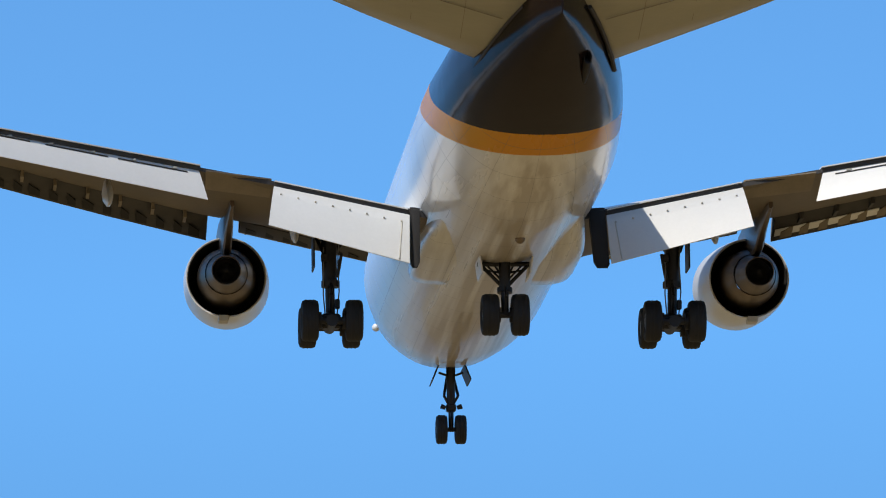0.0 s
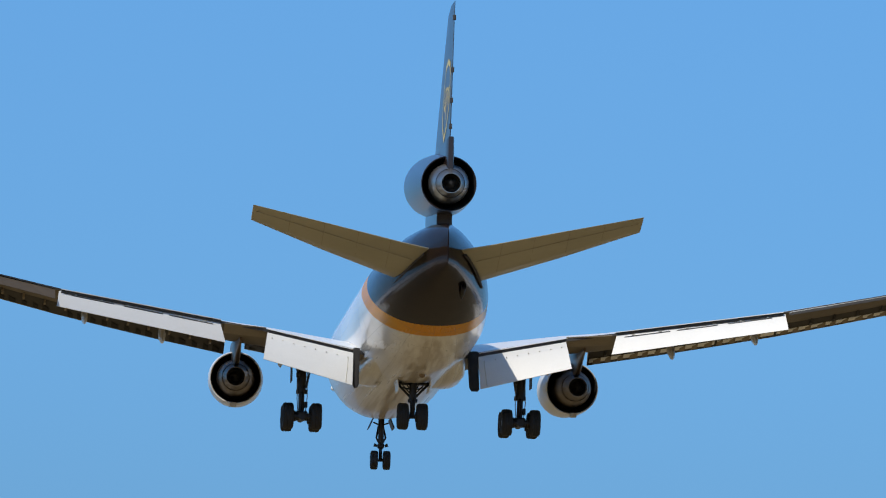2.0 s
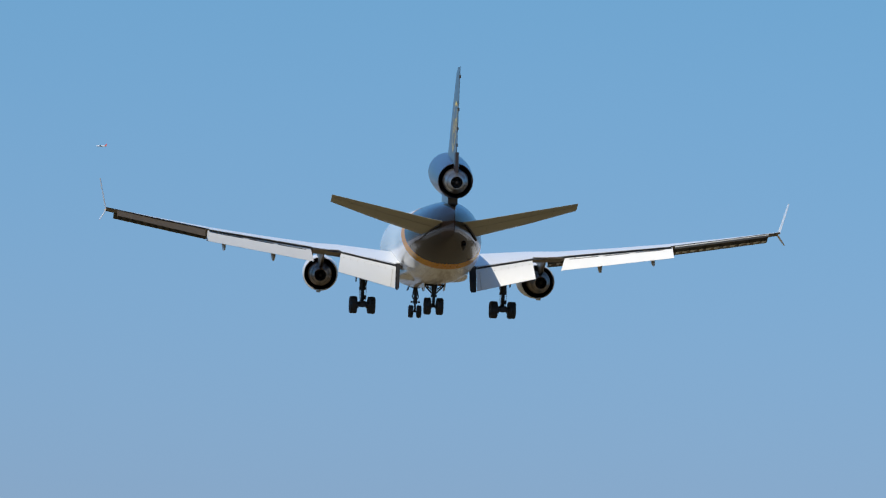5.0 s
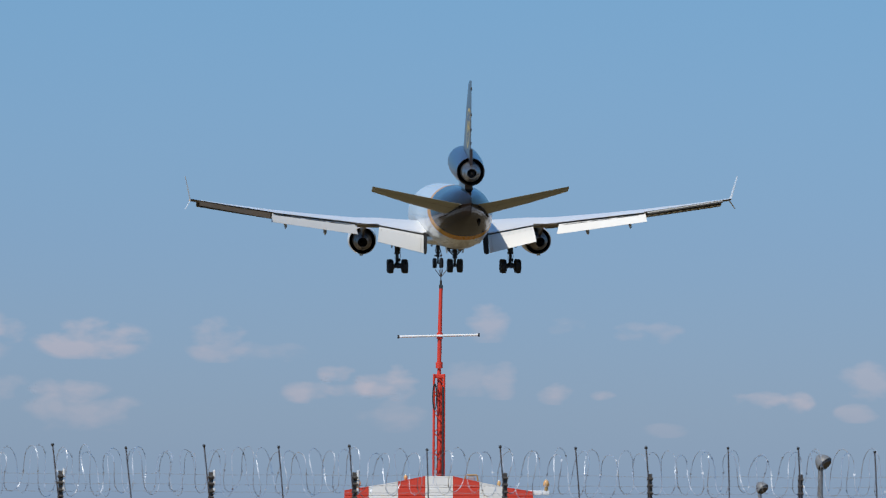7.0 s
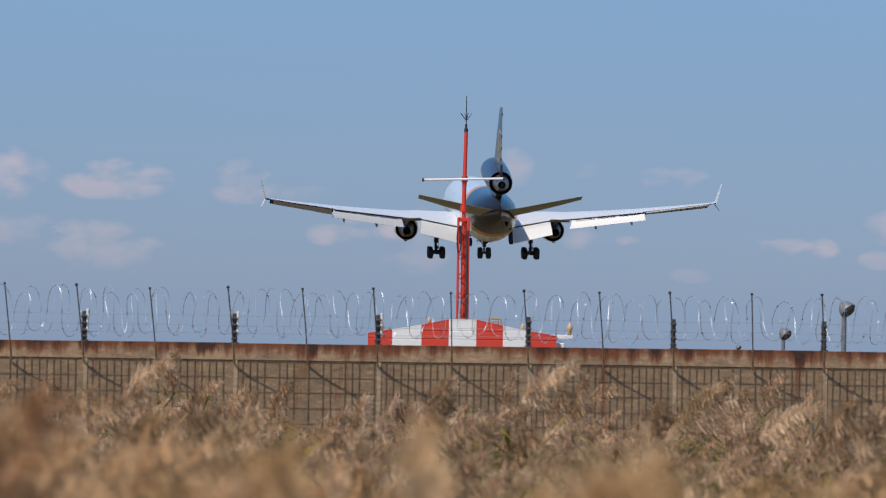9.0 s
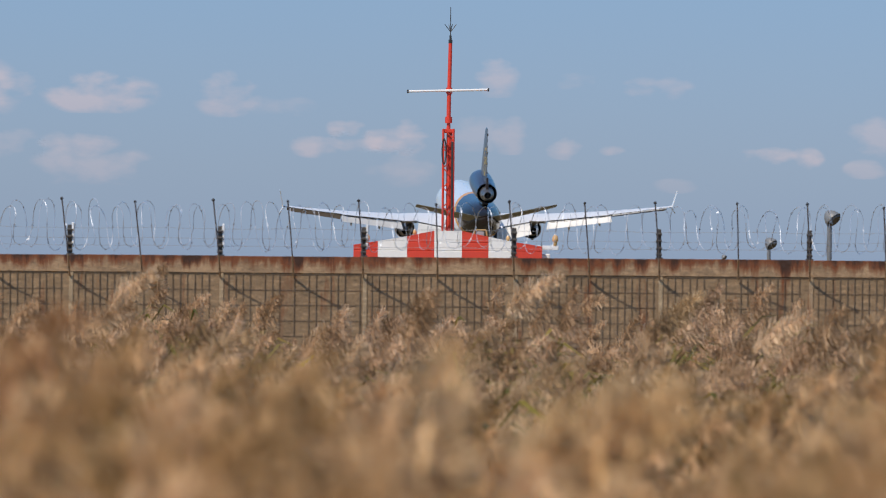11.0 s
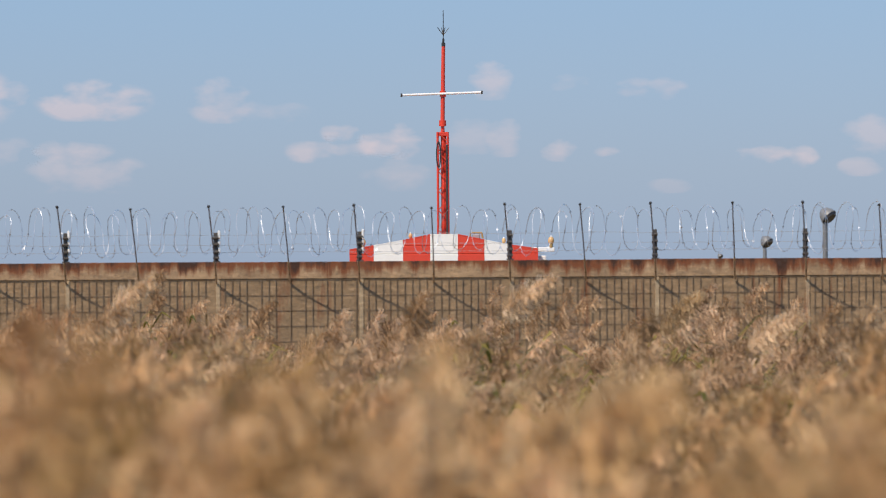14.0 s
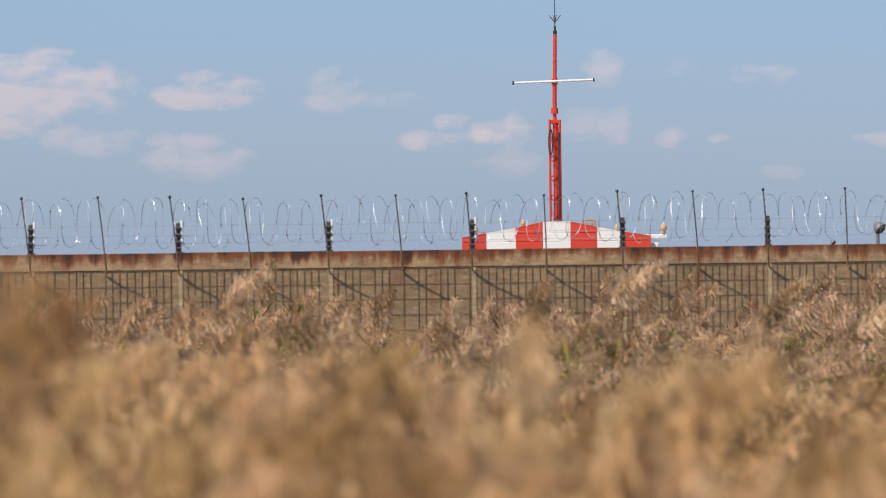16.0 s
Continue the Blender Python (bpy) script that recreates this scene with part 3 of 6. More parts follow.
    for a, b in bays:
        bm = bmesh.new()
        rings = []
        for x in (a, b):
            yl, yt, zt, zl, th = table(WING, x)
            c = (0.75 + 0.035 * (25 - x)) * (0.55 if a < 5 else 1.0)
            prof = [(0.15, 0.02), (0.45, -0.02), (0.75, -0.28), (0.86, -0.52), (0.80, -0.60), (0.62, -0.52), (0.42, -0.30), (0.15, -0.08)]
            rings.append([Vector((s * x, yl - 0.35 + f * c, zl + h * c - 0.02)) for f, h in prof])
        loft(bm, rings)
        part("slat", bm, M_LOWER, wing, "extended leading-edge slat")
        # a solid dark plate closes the gap and stands for its shade
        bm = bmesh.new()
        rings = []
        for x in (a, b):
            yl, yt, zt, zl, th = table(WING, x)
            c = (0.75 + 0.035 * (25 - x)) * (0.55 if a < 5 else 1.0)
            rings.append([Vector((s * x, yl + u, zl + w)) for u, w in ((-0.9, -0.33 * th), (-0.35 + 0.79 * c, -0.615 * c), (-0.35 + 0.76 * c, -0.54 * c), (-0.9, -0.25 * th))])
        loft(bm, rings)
        part("slat_cove_shade", bm, M_COVE, wing, "dark plate for the shaded gap behind the slat", smooth=False)
        # right wing only: a white strip imitates light on the slat's back
        if s > 0:
            bm = bmesh.new()
            rings = []
            for x in (a + 0.06, b - 0.06):
                yl, yt, zt, zl, th = table(WING, x)
                c = (0.75 + 0.035 * (25 - x)) * (0.55 if a < 5 else 1.0)
                p, q = Vector((s * x, yl - 0.9, zl - 0.33 * th)), Vector((s * x, yl - 0.35 + 0.79 * c, zl - 0.615 * c))
                rings.append([p.lerp(q, f) + Vector((0, -0.01, d)) for f, d in ((0.50, -0.015), (0.76, -0.015), (0.76, -0.04), (0.50, -0.04))])
            loft(bm, rings)
            part("slat_back_lit", bm, M_WHITE, wing, "white strip for the lit back of the slat", smooth=False)
        for i in range(3):
            bm = bmesh.new()
            x = lerp(a + 0.25, b - 0.25, i / 2)
            yl, yt, zt, zl, th = table(WING, x)
            rod(bm, (s * x, yl - 0.5, zl - 0.16), (s * x, yl + 0.35, zl - 0.42), 0.05, 0.07, 6)
            part("slat_track", bm, M_COVE, wing, smooth=False)
    # dark plates painted as shaded pockets in the slat backs, blacker on the left
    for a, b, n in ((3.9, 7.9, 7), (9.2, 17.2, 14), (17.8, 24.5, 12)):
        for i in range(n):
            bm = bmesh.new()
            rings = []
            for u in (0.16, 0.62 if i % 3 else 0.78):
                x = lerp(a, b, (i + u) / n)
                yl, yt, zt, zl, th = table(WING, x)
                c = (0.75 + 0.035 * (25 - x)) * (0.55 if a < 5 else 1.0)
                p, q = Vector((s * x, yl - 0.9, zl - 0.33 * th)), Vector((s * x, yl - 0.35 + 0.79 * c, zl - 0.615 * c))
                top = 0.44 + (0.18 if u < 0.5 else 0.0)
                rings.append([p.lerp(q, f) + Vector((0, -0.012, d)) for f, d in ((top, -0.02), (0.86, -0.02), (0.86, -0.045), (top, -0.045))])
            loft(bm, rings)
            part("slat_pocket_shade", bm, M_SOOT_SHADE if s < 0 else M_MOTTLED, wing, "dark patch for a shaded pocket behind the slat", smooth=False)
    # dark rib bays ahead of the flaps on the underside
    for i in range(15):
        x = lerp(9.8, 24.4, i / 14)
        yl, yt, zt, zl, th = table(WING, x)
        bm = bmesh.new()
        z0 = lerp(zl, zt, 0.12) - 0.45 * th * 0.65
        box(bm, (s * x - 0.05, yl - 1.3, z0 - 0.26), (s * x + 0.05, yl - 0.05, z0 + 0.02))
        part("wing_rib", bm, M_MOTTLED if s < 0 else M_COVE, wing, "rib behind the slat", smooth=False)
    # hinge fairings under the flaps, each a slim pod that ends in a point below the flap
    for x, ty, tz, k in ((6.56, -2.28, -2.51, 0.8), (12.42, -4.80, -1.67, 1.0), (16.26, -7.31, -1.08, 0.85)):
        yl, yt, zt, zl, th = table(WING, x)
        head = Vector((s * x, yt + 3.2 * k, zt - 0.32))
        tip = Vector((s * x, ty, tz))
        bm = bmesh.new()
        rings = []
        for f, r in ((0.0, 0.02), (0.15, 0.20), (0.45, 0.30), (0.75, 0.24), (0.93, 0.10), (1.0, 0.02)):
            c = head.lerp(tip, f) - Vector((0, 0, 0.25 * math.sin(math.pi * f) * (1 - f)))
            rings.append([c + Vector((0.62 * r * k * math.cos(q), 0, 1.15 * r * k * math.sin(q))) for q in (2 * math.pi * i / 10 for i in range(10))])
        loft(bm, rings)
        part("hinge_fairing", bm, M_WHITE, wing, "white flap hinge fairing")
    # winglets: a tall upper blade and a short lower one
    for name, prof in (("upper_winglet", [(25.32, -8.9, -11.4, 1.62), (25.86, -11.2, -12.3, 3.89)]),
                       ("lower_winglet", [(25.32, -8.4, -10.2, 1.56), (25.80, -9.7, -10.5, 0.80)])):
        bm = bmesh.new()
        rings = []
        for x, yl, yt, z in prof:
            rings.append([Vector((s * (x + dx), lerp(yl, yt, f), z)) for f, dx in
                          ((0, 0), (0.3, 0.05), (0.7, 0.035), (1, 0.006), (1, -0.006), (0.7, -0.035), (0.3, -0.05))])
        loft(bm, rings)
        part(name, bm, M_WHITE, wing, "thin white winglet blade")
    bm = bmesh.new()
    bmesh.ops.create_uvsphere(bm, u_segments=10, v_segments=6, radius=0.10, matrix=Matrix.Translation((s * 25.32, -8.4, 1.60)))
    part("navigation_light", bm, M_AMBER if s < 0 else M_GALV, wing, "small wing-tip light")


FUSELAGE = [  # y, centre z, half width, half height
    (31.7, -0.90, 0.03, 0.03), (31.4, -0.86, 0.45, 0.42), (30.6, -0.72, 1.05, 1.0), (29.2, -0.44, 1.70, 1.60), (27.4, -0.18, 2.28, 2.18),
    (25.2, -0.01, 2.72, 2.66), (22.5, 0.04, 3.01, 2.92), (20.0, 0.0, 3.08, 3.01), (12.0, 0.0, 3.08, 3.01), (4.0, 0.0, 3.08, 3.01),
    (-3.0, 0.0, 3.08, 3.01), (-7.0, 0.00, 3.08, 3.01), (-9.0, 0.01, 3.05, 3.00), (-11.0, 0.07, 2.93, 2.94), (-13.0, 0.18, 2.82, 2.83), (-15.0, 0.35, 2.64, 2.65),
    (-17.0, 0.56, 2.38, 2.44), (-19.0, 0.76, 2.02, 2.18), (-21.0, 0.96, 1.58, 1.88), (-23.0, 1.14, 1.06, 1.53), (-24.6, 1.23, 0.58, 1.19), (-25.6, 1.26, 0.24, 0.96), (-26.15, 1.28, 0.03, 0.83),
]


def build_fuselage(air):
    bm = bmesh.new()
    k = 56
    rings = []
    for y, zc, rx, rz in FUSELAGE:
        # the tail cone squares off below towards its upright knife edge
        e = 1.0 - 0.30 * min(1, max(0, (-13 - y) / 10))
        ring = []
        for i in range(k):
            c, sn = math.cos(2 * math.pi * i / k), math.sin(2 * math.pi * i / k)
            p = e if sn < 0 else 1.0
            ring.append(Vector((rx * math.copysign(abs(c) ** p, c) - 0.05, y, zc + rz * math.copysign(abs(sn) ** p, sn))))
        rings.append(ring)
    loft(bm, rings)
    body = part("fuselage", bm, M_LIVERY, air, "white fuselage with gold band and dark brown tail", angle=60)
    # wing-root and gear pods under the belly
    for s in (-1, 1):
        bm = bmesh.new()
        rings = []
        for f in range(17):
            u = f / 16
            y = lerp(8.8, -9.5, u)
            e = math.sqrt(u / 0.2) if u < 0.2 else (1.0 if u < 0.45 else 1.0 - 0.9 * ((u - 0.45) / 0.55) ** 1.4)
            e = max(0.04, e)
            w, h = 1.06 * (0.35 + 0.65 * e), 0.46 * e
            xc, zc = lerp(1.15, 1.58, e), -2.27 + 0.55 * (1 - e)
            ring = []
            for i in range(32):
                c, sn = math.cos(2 * math.pi * i / 32), math.sin(2 * math.pi * i / 32)
                ring.append(Vector((s * xc + w * math.copysign(abs(c) ** 0.8, c), y, zc + (2.6 * h * sn if sn > 0 else -h * abs(sn) ** 0.8))))
            rings.append(ring)
        loft(bm, rings)
        part("belly_fairing", bm, M_LIVERY, air, "smooth white fairing where wing and belly meet", angle=60)
    # aft drain mast, a tail skid bump and a beacon on the belly
    bm = bmesh.new()
    bmesh.ops.create_uvsphere(bm, u_segments=12, v_segments=8, radius=0.16, matrix=Matrix.Translation((0.12, -6.5, -3.02)))
    part("beacon", bm, M_NOZZLE, body, "small belly beacon")
    # service outlet on the tail cone
    bm = bmesh.new()
    rings = []
    for y, r in ((-20.6, 0.03), (-21.0, 0.13), (-21.9, 0.21), (-22.6, 0.19), (-22.6, 0.15), (-22.3, 0.12)):
        rings.append([Vector((0.95 + r * 0.62 * math.cos(q), y, -0.36 + 0.24 * (-21.8 - y) + r * 1.1 * math.sin(q))) for q in (2 * math.pi * i / 16 for i in range(16))])
    loft(bm, rings)
    part("auxiliary_exhaust", bm, M_SOOT_SHADE, body, "dark oval outlet on the tail cone")
    # a spotlight on the nose side
    bm = bmesh.new()
    bmesh.ops.create_uvsphere(bm, u_segments=12, v_segments=8, radius=0.14, matrix=Matrix.Translation((-2.38, 27.44, -0.94)))
    part("probe", bm, M_ARMWHITE, body, "small white housing on the nose")


def nacelle(bm_out, axis, y_exit, y_front, r_exit, r_max, tilt, y0, toe):
    prof = [(y_exit + 2.4, 0.80 * r_exit), (y_exit + 1.2, 0.90 * r_exit), (y_exit + 0.05, 0.955 * r_exit), (y_exit, 0.975 * r_exit), (y_exit, r_exit),
            (y_exit + 0.9, r_exit * 1.045), (lerp(y_exit, y_front, 0.45), r_max), (lerp(y_exit, y_front, 0.8), r_max), (y_front - 0.5, r_max * 0.97),
            (y_front - 0.12, r_max * 0.90), (y_front, r_max * 0.84), (y_front - 0.1, r_max * 0.79), (y_front - 0.8, r_max * 0.76), (y_front - 1.5, r_max * 0.78), (y_front - 1.5, 0.1)]
    lathe(bm_out, prof, axis, 48, tilt, y0, toe=toe)


def build_engine(air, x, z, y_core, y_exit, y_front, paint, label, tilt=3.5, r_max=1.38, metal=None, toe=0.0):
    metal = metal or M_NOZZLE
    eng = part_empty("engine", air)
    bm = bmesh.new()
    nacelle(bm, (x, z), y_exit, y_front, 1.29, r_max, tilt, y_core, toe)
    part("nacelle", bm, paint, eng, label, angle=40)
    # duct end and an extra liner are black to imitate shade inside the cowl
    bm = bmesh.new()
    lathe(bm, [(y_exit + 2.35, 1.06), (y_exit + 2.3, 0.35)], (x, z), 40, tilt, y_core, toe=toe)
    part("fan_duct", bm, M_SOOT_SHADE, eng, "fan duct end blackened for shade")
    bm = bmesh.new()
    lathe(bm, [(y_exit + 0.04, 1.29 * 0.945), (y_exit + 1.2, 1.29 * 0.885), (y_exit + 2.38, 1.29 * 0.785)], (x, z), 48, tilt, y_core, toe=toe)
    part("duct_shade_liner", bm, M_SOOT_SHADE, eng, "added liner blackened for the shade inside the cowl")
    bm = bmesh.new()
    for i in range(36):
        q = 2 * math.pi * i / 36
        c, sn = math.cos(q), math.sin(q)
        zo = math.tan(radians(tilt)) * (y_exit + 1.6 - y_core)
        rod(bm, (x + c * 0.98, y_exit + 1.6, z + zo + sn * 0.98), (x + c * 1.16, y_exit + 1.6, z + zo + sn * 1.16), 0.02, 0.02, 4)
    part("fan_vane", bm, M_STRUT, eng, "dark ring of fan outlet vanes", smooth=False)["kind"] = "stuff"
    bm = bmesh.new()
    L = y_exit - y_core
    lathe(bm, [(y_exit + 2.3, 0.98), (y_exit + 0.6, 0.95), (y_exit - 0.12 * L, 0.92), (y_exit - 0.35 * L, 0.82), (y_exit - 0.55 * L, 0.68)], (x, z), 40, tilt, y_core, toe=toe)
    part("core_cowl", bm, metal, eng, "heat-stained core cowl")
    bm = bmesh.new()
    lathe(bm, [(y_exit - 0.53 * L, 0.665), (y_core, 0.47), (y_core, 0.44), (y_core + 0.7, 0.46)], (x, z), 40, tilt, y_core, toe=toe)
    part("core_nozzle", bm, metal, eng, "bare metal core nozzle")
    bm = bmesh.new()
    lathe(bm, [(y_core + 0.65, 0.45), (y_core + 0.6, 0.30), (y_core + 0.10, 0.06)], (x, z), 28, tilt, y_core, cap=True, toe=toe)
    part("exhaust_plug", bm, M_SOOT_SHADE, eng, "sooty exhaust plug")
    if toe:
        bm = bmesh.new()
        zo = math.tan(radians(tilt)) * (y_exit - y_core)
        box(bm, (x - 0.16, y_exit - 0.12, z + zo - 1.42), (x + 0.16, y_exit + 0.5, z + zo - 1.22), 0.02)
        part("cowl_latch", bm, M_LOWER, eng, "grey latch box under the cowl", smooth=False)
    return eng


def part_each(name, bm, mat, parent, label):
    """Every separate piece of a bmesh becomes a part of its own."""
    left = set(bm.faces)
    while left:
        todo, piece = [left.pop()], []
        while todo:
            f = todo.pop()
            piece.append(f)
            for e in f.edges:
                for g in e.link_faces:
                    if g in left:
                        left.remove(g)
                        todo.append(g)
        one = bmesh.new()
        known = {}
        for f in piece:
            for v in f.verts:
                if v not in known:
                    known[v] = one.verts.new(v.co)
            one.faces.new([known[v] for v in f.verts])
        part(name, one, mat, parent, label)
    bm.free()


def part_empty(name, parent):
    ob = new(name)
    ob.parent = parent
    return ob


def build_pylon(air, s):
    x = 8.45
    bm = bmesh.new()
    rings = []
    # y, bottom z, top z, half width
    for y, zb, zt, w in ((9.3, -1.1, -0.92, 0.05), (8.3, -1.4, -0.70, 0.16), (6.3, -1.80, -0.62, 0.17), (4.3, -1.95, -0.70, 0.15),
                         (3.2, -1.85, -0.75, 0.14), (1.7, -1.45, -0.80, 0.12), (-0.6, -1.12, -0.85, 0.06)):
        rings.append([Vector((s * x + a * w, y, b)) for a, b in ((-1, zb + 0.06), (-0.6, zb), (0.6, zb), (1, zb + 0.06), (1, zt), (-1, zt))])
    loft(bm, rings)
    part("pylon", bm, M_NOZZLE, air, "dark bronze metal engine pylon")


STABILISER = [  # x, leading y, trailing y, leading z, trailing z, thickness
    (0.55, -17.5, -23.93, 0.20, 1.32, 0.60), (1.0, -17.8, -24.0, 0.30, 1.40, 0.58), (2.0, -18.5, -24.15, 0.52, 1.58, 0.52), (5.5, -20.75, -24.65, 1.46, 2.30, 0.34), (9.06, -22.95, -25.12, 2.54, 3.02, 0.16),
]


def build_tail(air):
    for s in (-1, 1):
        bm = bmesh.new()
        rings = []
        # x, leading y, trailing y, leading z, trailing z, thickness
        for x, yl, yt, zl, zt, th in STABILISER:
            prof = [(0, 0), (0.04, 0.5), (0.3, 1.0), (0.7, 0.6), (1, 0.06), (1, -0.06), (0.7, -0.6), (0.3, -1.0), (0.04, -0.5)]
            rings.append([Vector((s * x, lerp(yl, yt, f), lerp(zl, zt, f) + 0.5 * h * th)) for f, h in prof])
        loft(bm, rings)
        st = part("stabiliser", bm, M_STAB, air, "grey-beige horizontal stabiliser")
        bm = bmesh.new()
        rings = []
        for x, y, z in ((1.5, -22.4, 0.98), (8.9, -24.55, 2.78)):
            rings.append([Vector((s * x, y + a, z + b)) for a, b in ((-0.012, 0), (0.012, 0), (0.012, -0.012), (-0.012, -0.012))])
        loft(bm, rings)
        part("elevator_seam", bm, M_MOTTLED, st, "dark elevator hinge line", smooth=False)
        # dark seal where the stabiliser meets the tail cone
        bm = bmesh.new()
        tube(bm, [(s * 2.06, -18.5, 0.16), (s * 1.86, -19.8, 0.38), (s * 1.60, -21.0, 0.64), (s * 1.30, -22.2, 0.92), (s * 0.95, -23.4, 1.16)], 0.07, 6)
        part("root_seal", bm, M_COVE, st, "dark seal at the stabiliser's root")
        # skin joints across the underside
        bm = bmesh.new()
        for x in (2.6, 4.1, 5.7, 7.3):
            yl, yt, zl, zt, th = table(STABILISER, x)
            pts = [Vector((s * x, lerp(yl, yt, f), lerp(zl, zt, f) - 0.5 * h * th)) for f, h in ((0.3, 1.0), (0.7, 0.6), (1, 0.06))]
            tube(bm, pts, 0.009, 4)
        part_each("skin_joint", bm, M_MOTTLED, st, "fine dark skin joint")
    # tail engine pod over the fuselage
    build_engine(air, 0.0, 4.20, -26.3, -24.6, -13.5, M_DARK, "dark tail engine nacelle", tilt=5.0, r_max=1.50, metal=M_SILVER)
    # pylon between pod and fuselage
    bm = bmesh.new()
    rings = []
    for y, w in ((-11.5, 0.06), (-13.0, 0.32), (-17.0, 0.45), (-20.5, 0.43), (-22.0, 0.36)):
        rings.append([Vector((a * w, y, b)) for a, b in ((-1, 1.9), (1, 1.9), (1, 4.3), (-1, 4.3))])
    loft(bm, rings)
    part("tail_pylon", bm, M_DARK, air, "dark stub under the tail engine", angle=50)
    # fin
    bm = bmesh.new()
    rings = []
    for z, yl, yt, th in ((5.2, -14.9, -24.3, 0.56), (6.2, -15.8, -24.6, 0.52), (9.5, -18.9, -25.1, 0.37), (12.4, -22.1, -25.6, 0.23), (12.75, -22.9, -25.8, 0.10)):
        prof = [(0, 0), (0.03, 0.4), (0.15, 0.85), (0.35, 1.0), (0.7, 0.62), (1, 0.08), (1, -0.08), (0.7, -0.62), (0.35, -1.0), (0.15, -0.85), (0.03, -0.4)]
        rings.append([Vector((0.5 * h * th, lerp(yl, yt, f), z)) for f, h in prof])
    loft(bm, rings)
    fin = part("fin", bm, M_DARK, air, "dark brown vertical fin")
    bm = bmesh.new()
    rings = []
    for y, z0, w in ((-21.5, 5.3, 0.30), (-24.4, 5.2, 0.24), (-25.4, 5.25, 0.17), (-25.5, 5.3, 0.12)):
        rings.append([Vector((a * w, y, b)) for a, b in ((-1, z0 - 0.4), (1, z0 - 0.4), (0.8, z0 + 1.15), (-0.8, z0 + 1.15))])
    loft(bm, rings)
    part("fin_root_fairing", bm, M_DARK, fin, "dark fairing under the rudder", angle=50)
    # rudder hinge knuckles
    for z in (7.0, 8.2, 9.6, 12.0):
        bm = bmesh.new()
        yt = lerp(-24.6, -25.6, (z - 6.2) / 6.2)
        box(bm, (-0.07, yt - 0.08, z - 0.12), (0.07, yt + 0.12, z + 0.12), 0.02)
        part("rudder_hinge", bm, M_COVE, fin, smooth=False)
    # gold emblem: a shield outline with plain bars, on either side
    for s in (-1, 1):
        bm = bmesh.new()

        def side(f, z):
            f = 0.55 + 0.66 * (f - 0.28)
            z += 0.30
            yl, yt, th = table([(5.2, -14.9, -24.3, 0.56), (6.2, -15.8, -24.6, 0.52), (9.5, -18.9, -25.1, 0.37), (12.4, -22.1, -25.6, 0.23)], z)
            h = table([(0.0, 0.0), (0.03, 0.4), (0.15, 0.85), (0.35, 1.0), (0.7, 0.62), (1.01, 0.08)], f)[0]
            return Vector((s * (0.5 * h * th + 0.012), lerp(yl, yt, f), z))

        def strip(path, w):
            vs = []
            for i, (f, z) in enumerate(path):
                a, b = path[max(i - 1, 0)], path[min(i + 1, len(path) - 1)]
                d = Vector(((b[0] - a[0]) * 7, b[1] - a[1])).normalized()
                o = Vector((-d.y / 7, d.x)) * w
                vs.append((bm.verts.new(side(f + o.x, z + o.y)), bm.verts.new(side(f - o.x, z - o.y))))
            for p, q in zip(vs, vs[1:]):
                bm.faces.new((p[0], q[0], q[1], p[1]))

        strip([(0.36, 9.6), (0.30, 9.2), (0.28, 8.4), (0.30, 7.6), (0.40, 6.9), (0.55, 6.3), (0.70, 6.9), (0.80, 7.6), (0.84, 8.4), (0.82, 9.2), (0.74, 9.6)], 0.13)
        strip([(0.32, 9.6), (0.55, 9.85), (0.78, 9.6)], 0.13)
        strip([(0.40, 8.7), (0.40, 7.9), (0.47, 7.7), (0.52, 7.9), (0.52, 8.7)], 0.12)
        strip([(0.58, 7.2), (0.58, 8.6), (0.66, 8.6), (0.66, 8.0)], 0.12)
        strip([(0.78, 8.6), (0.71, 8.5), (0.76, 8.1), (0.72, 7.8)], 0.12)
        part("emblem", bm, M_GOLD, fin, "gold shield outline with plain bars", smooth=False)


def wheel_bm(at, r, w, k=28):
    bm = bmesh.new()
    prof = [(-w * 0.36, r * 0.52), (-w * 0.46, r * 0.62), (-w * 0.5, r * 0.80), (-w * 0.44, r * 0.93), (-w * 0.28, r * 0.99), (-w * 0.20, r), (-w * 0.18, r * 0.985), (-w * 0.04, r * 0.985),
            (-w * 0.02, r), (w * 0.02, r), (w * 0.04, r * 0.985), (w * 0.18, r * 0.985), (w * 0.20, r), (w * 0.28, r * 0.99), (w * 0.44, r * 0.93), (w * 0.5, r * 0.80), (w * 0.46, r * 0.62), (w * 0.36, r * 0.52)]
    return lathe_x(bm, prof, at, k)


def hub_bm(at, r, w):
    bm = bmesh.new()
    return lathe_x(bm, [(-w * 0.40, r * 0.18), (-w * 0.42, r * 0.40), (-w * 0.30, r * 0.54), (w * 0.30, r * 0.54), (w * 0.42, r * 0.40), (w * 0.40, r * 0.18)], at, 20)


def add_wheel(gear, at, r, w):
    wh = part("wheel", wheel_bm(at, r, w), M_TYRE, gear, "black tyre", angle=30)
    part("hub", hub_bm(at, r, w), M_HUB, wh, "grey wheel hub")


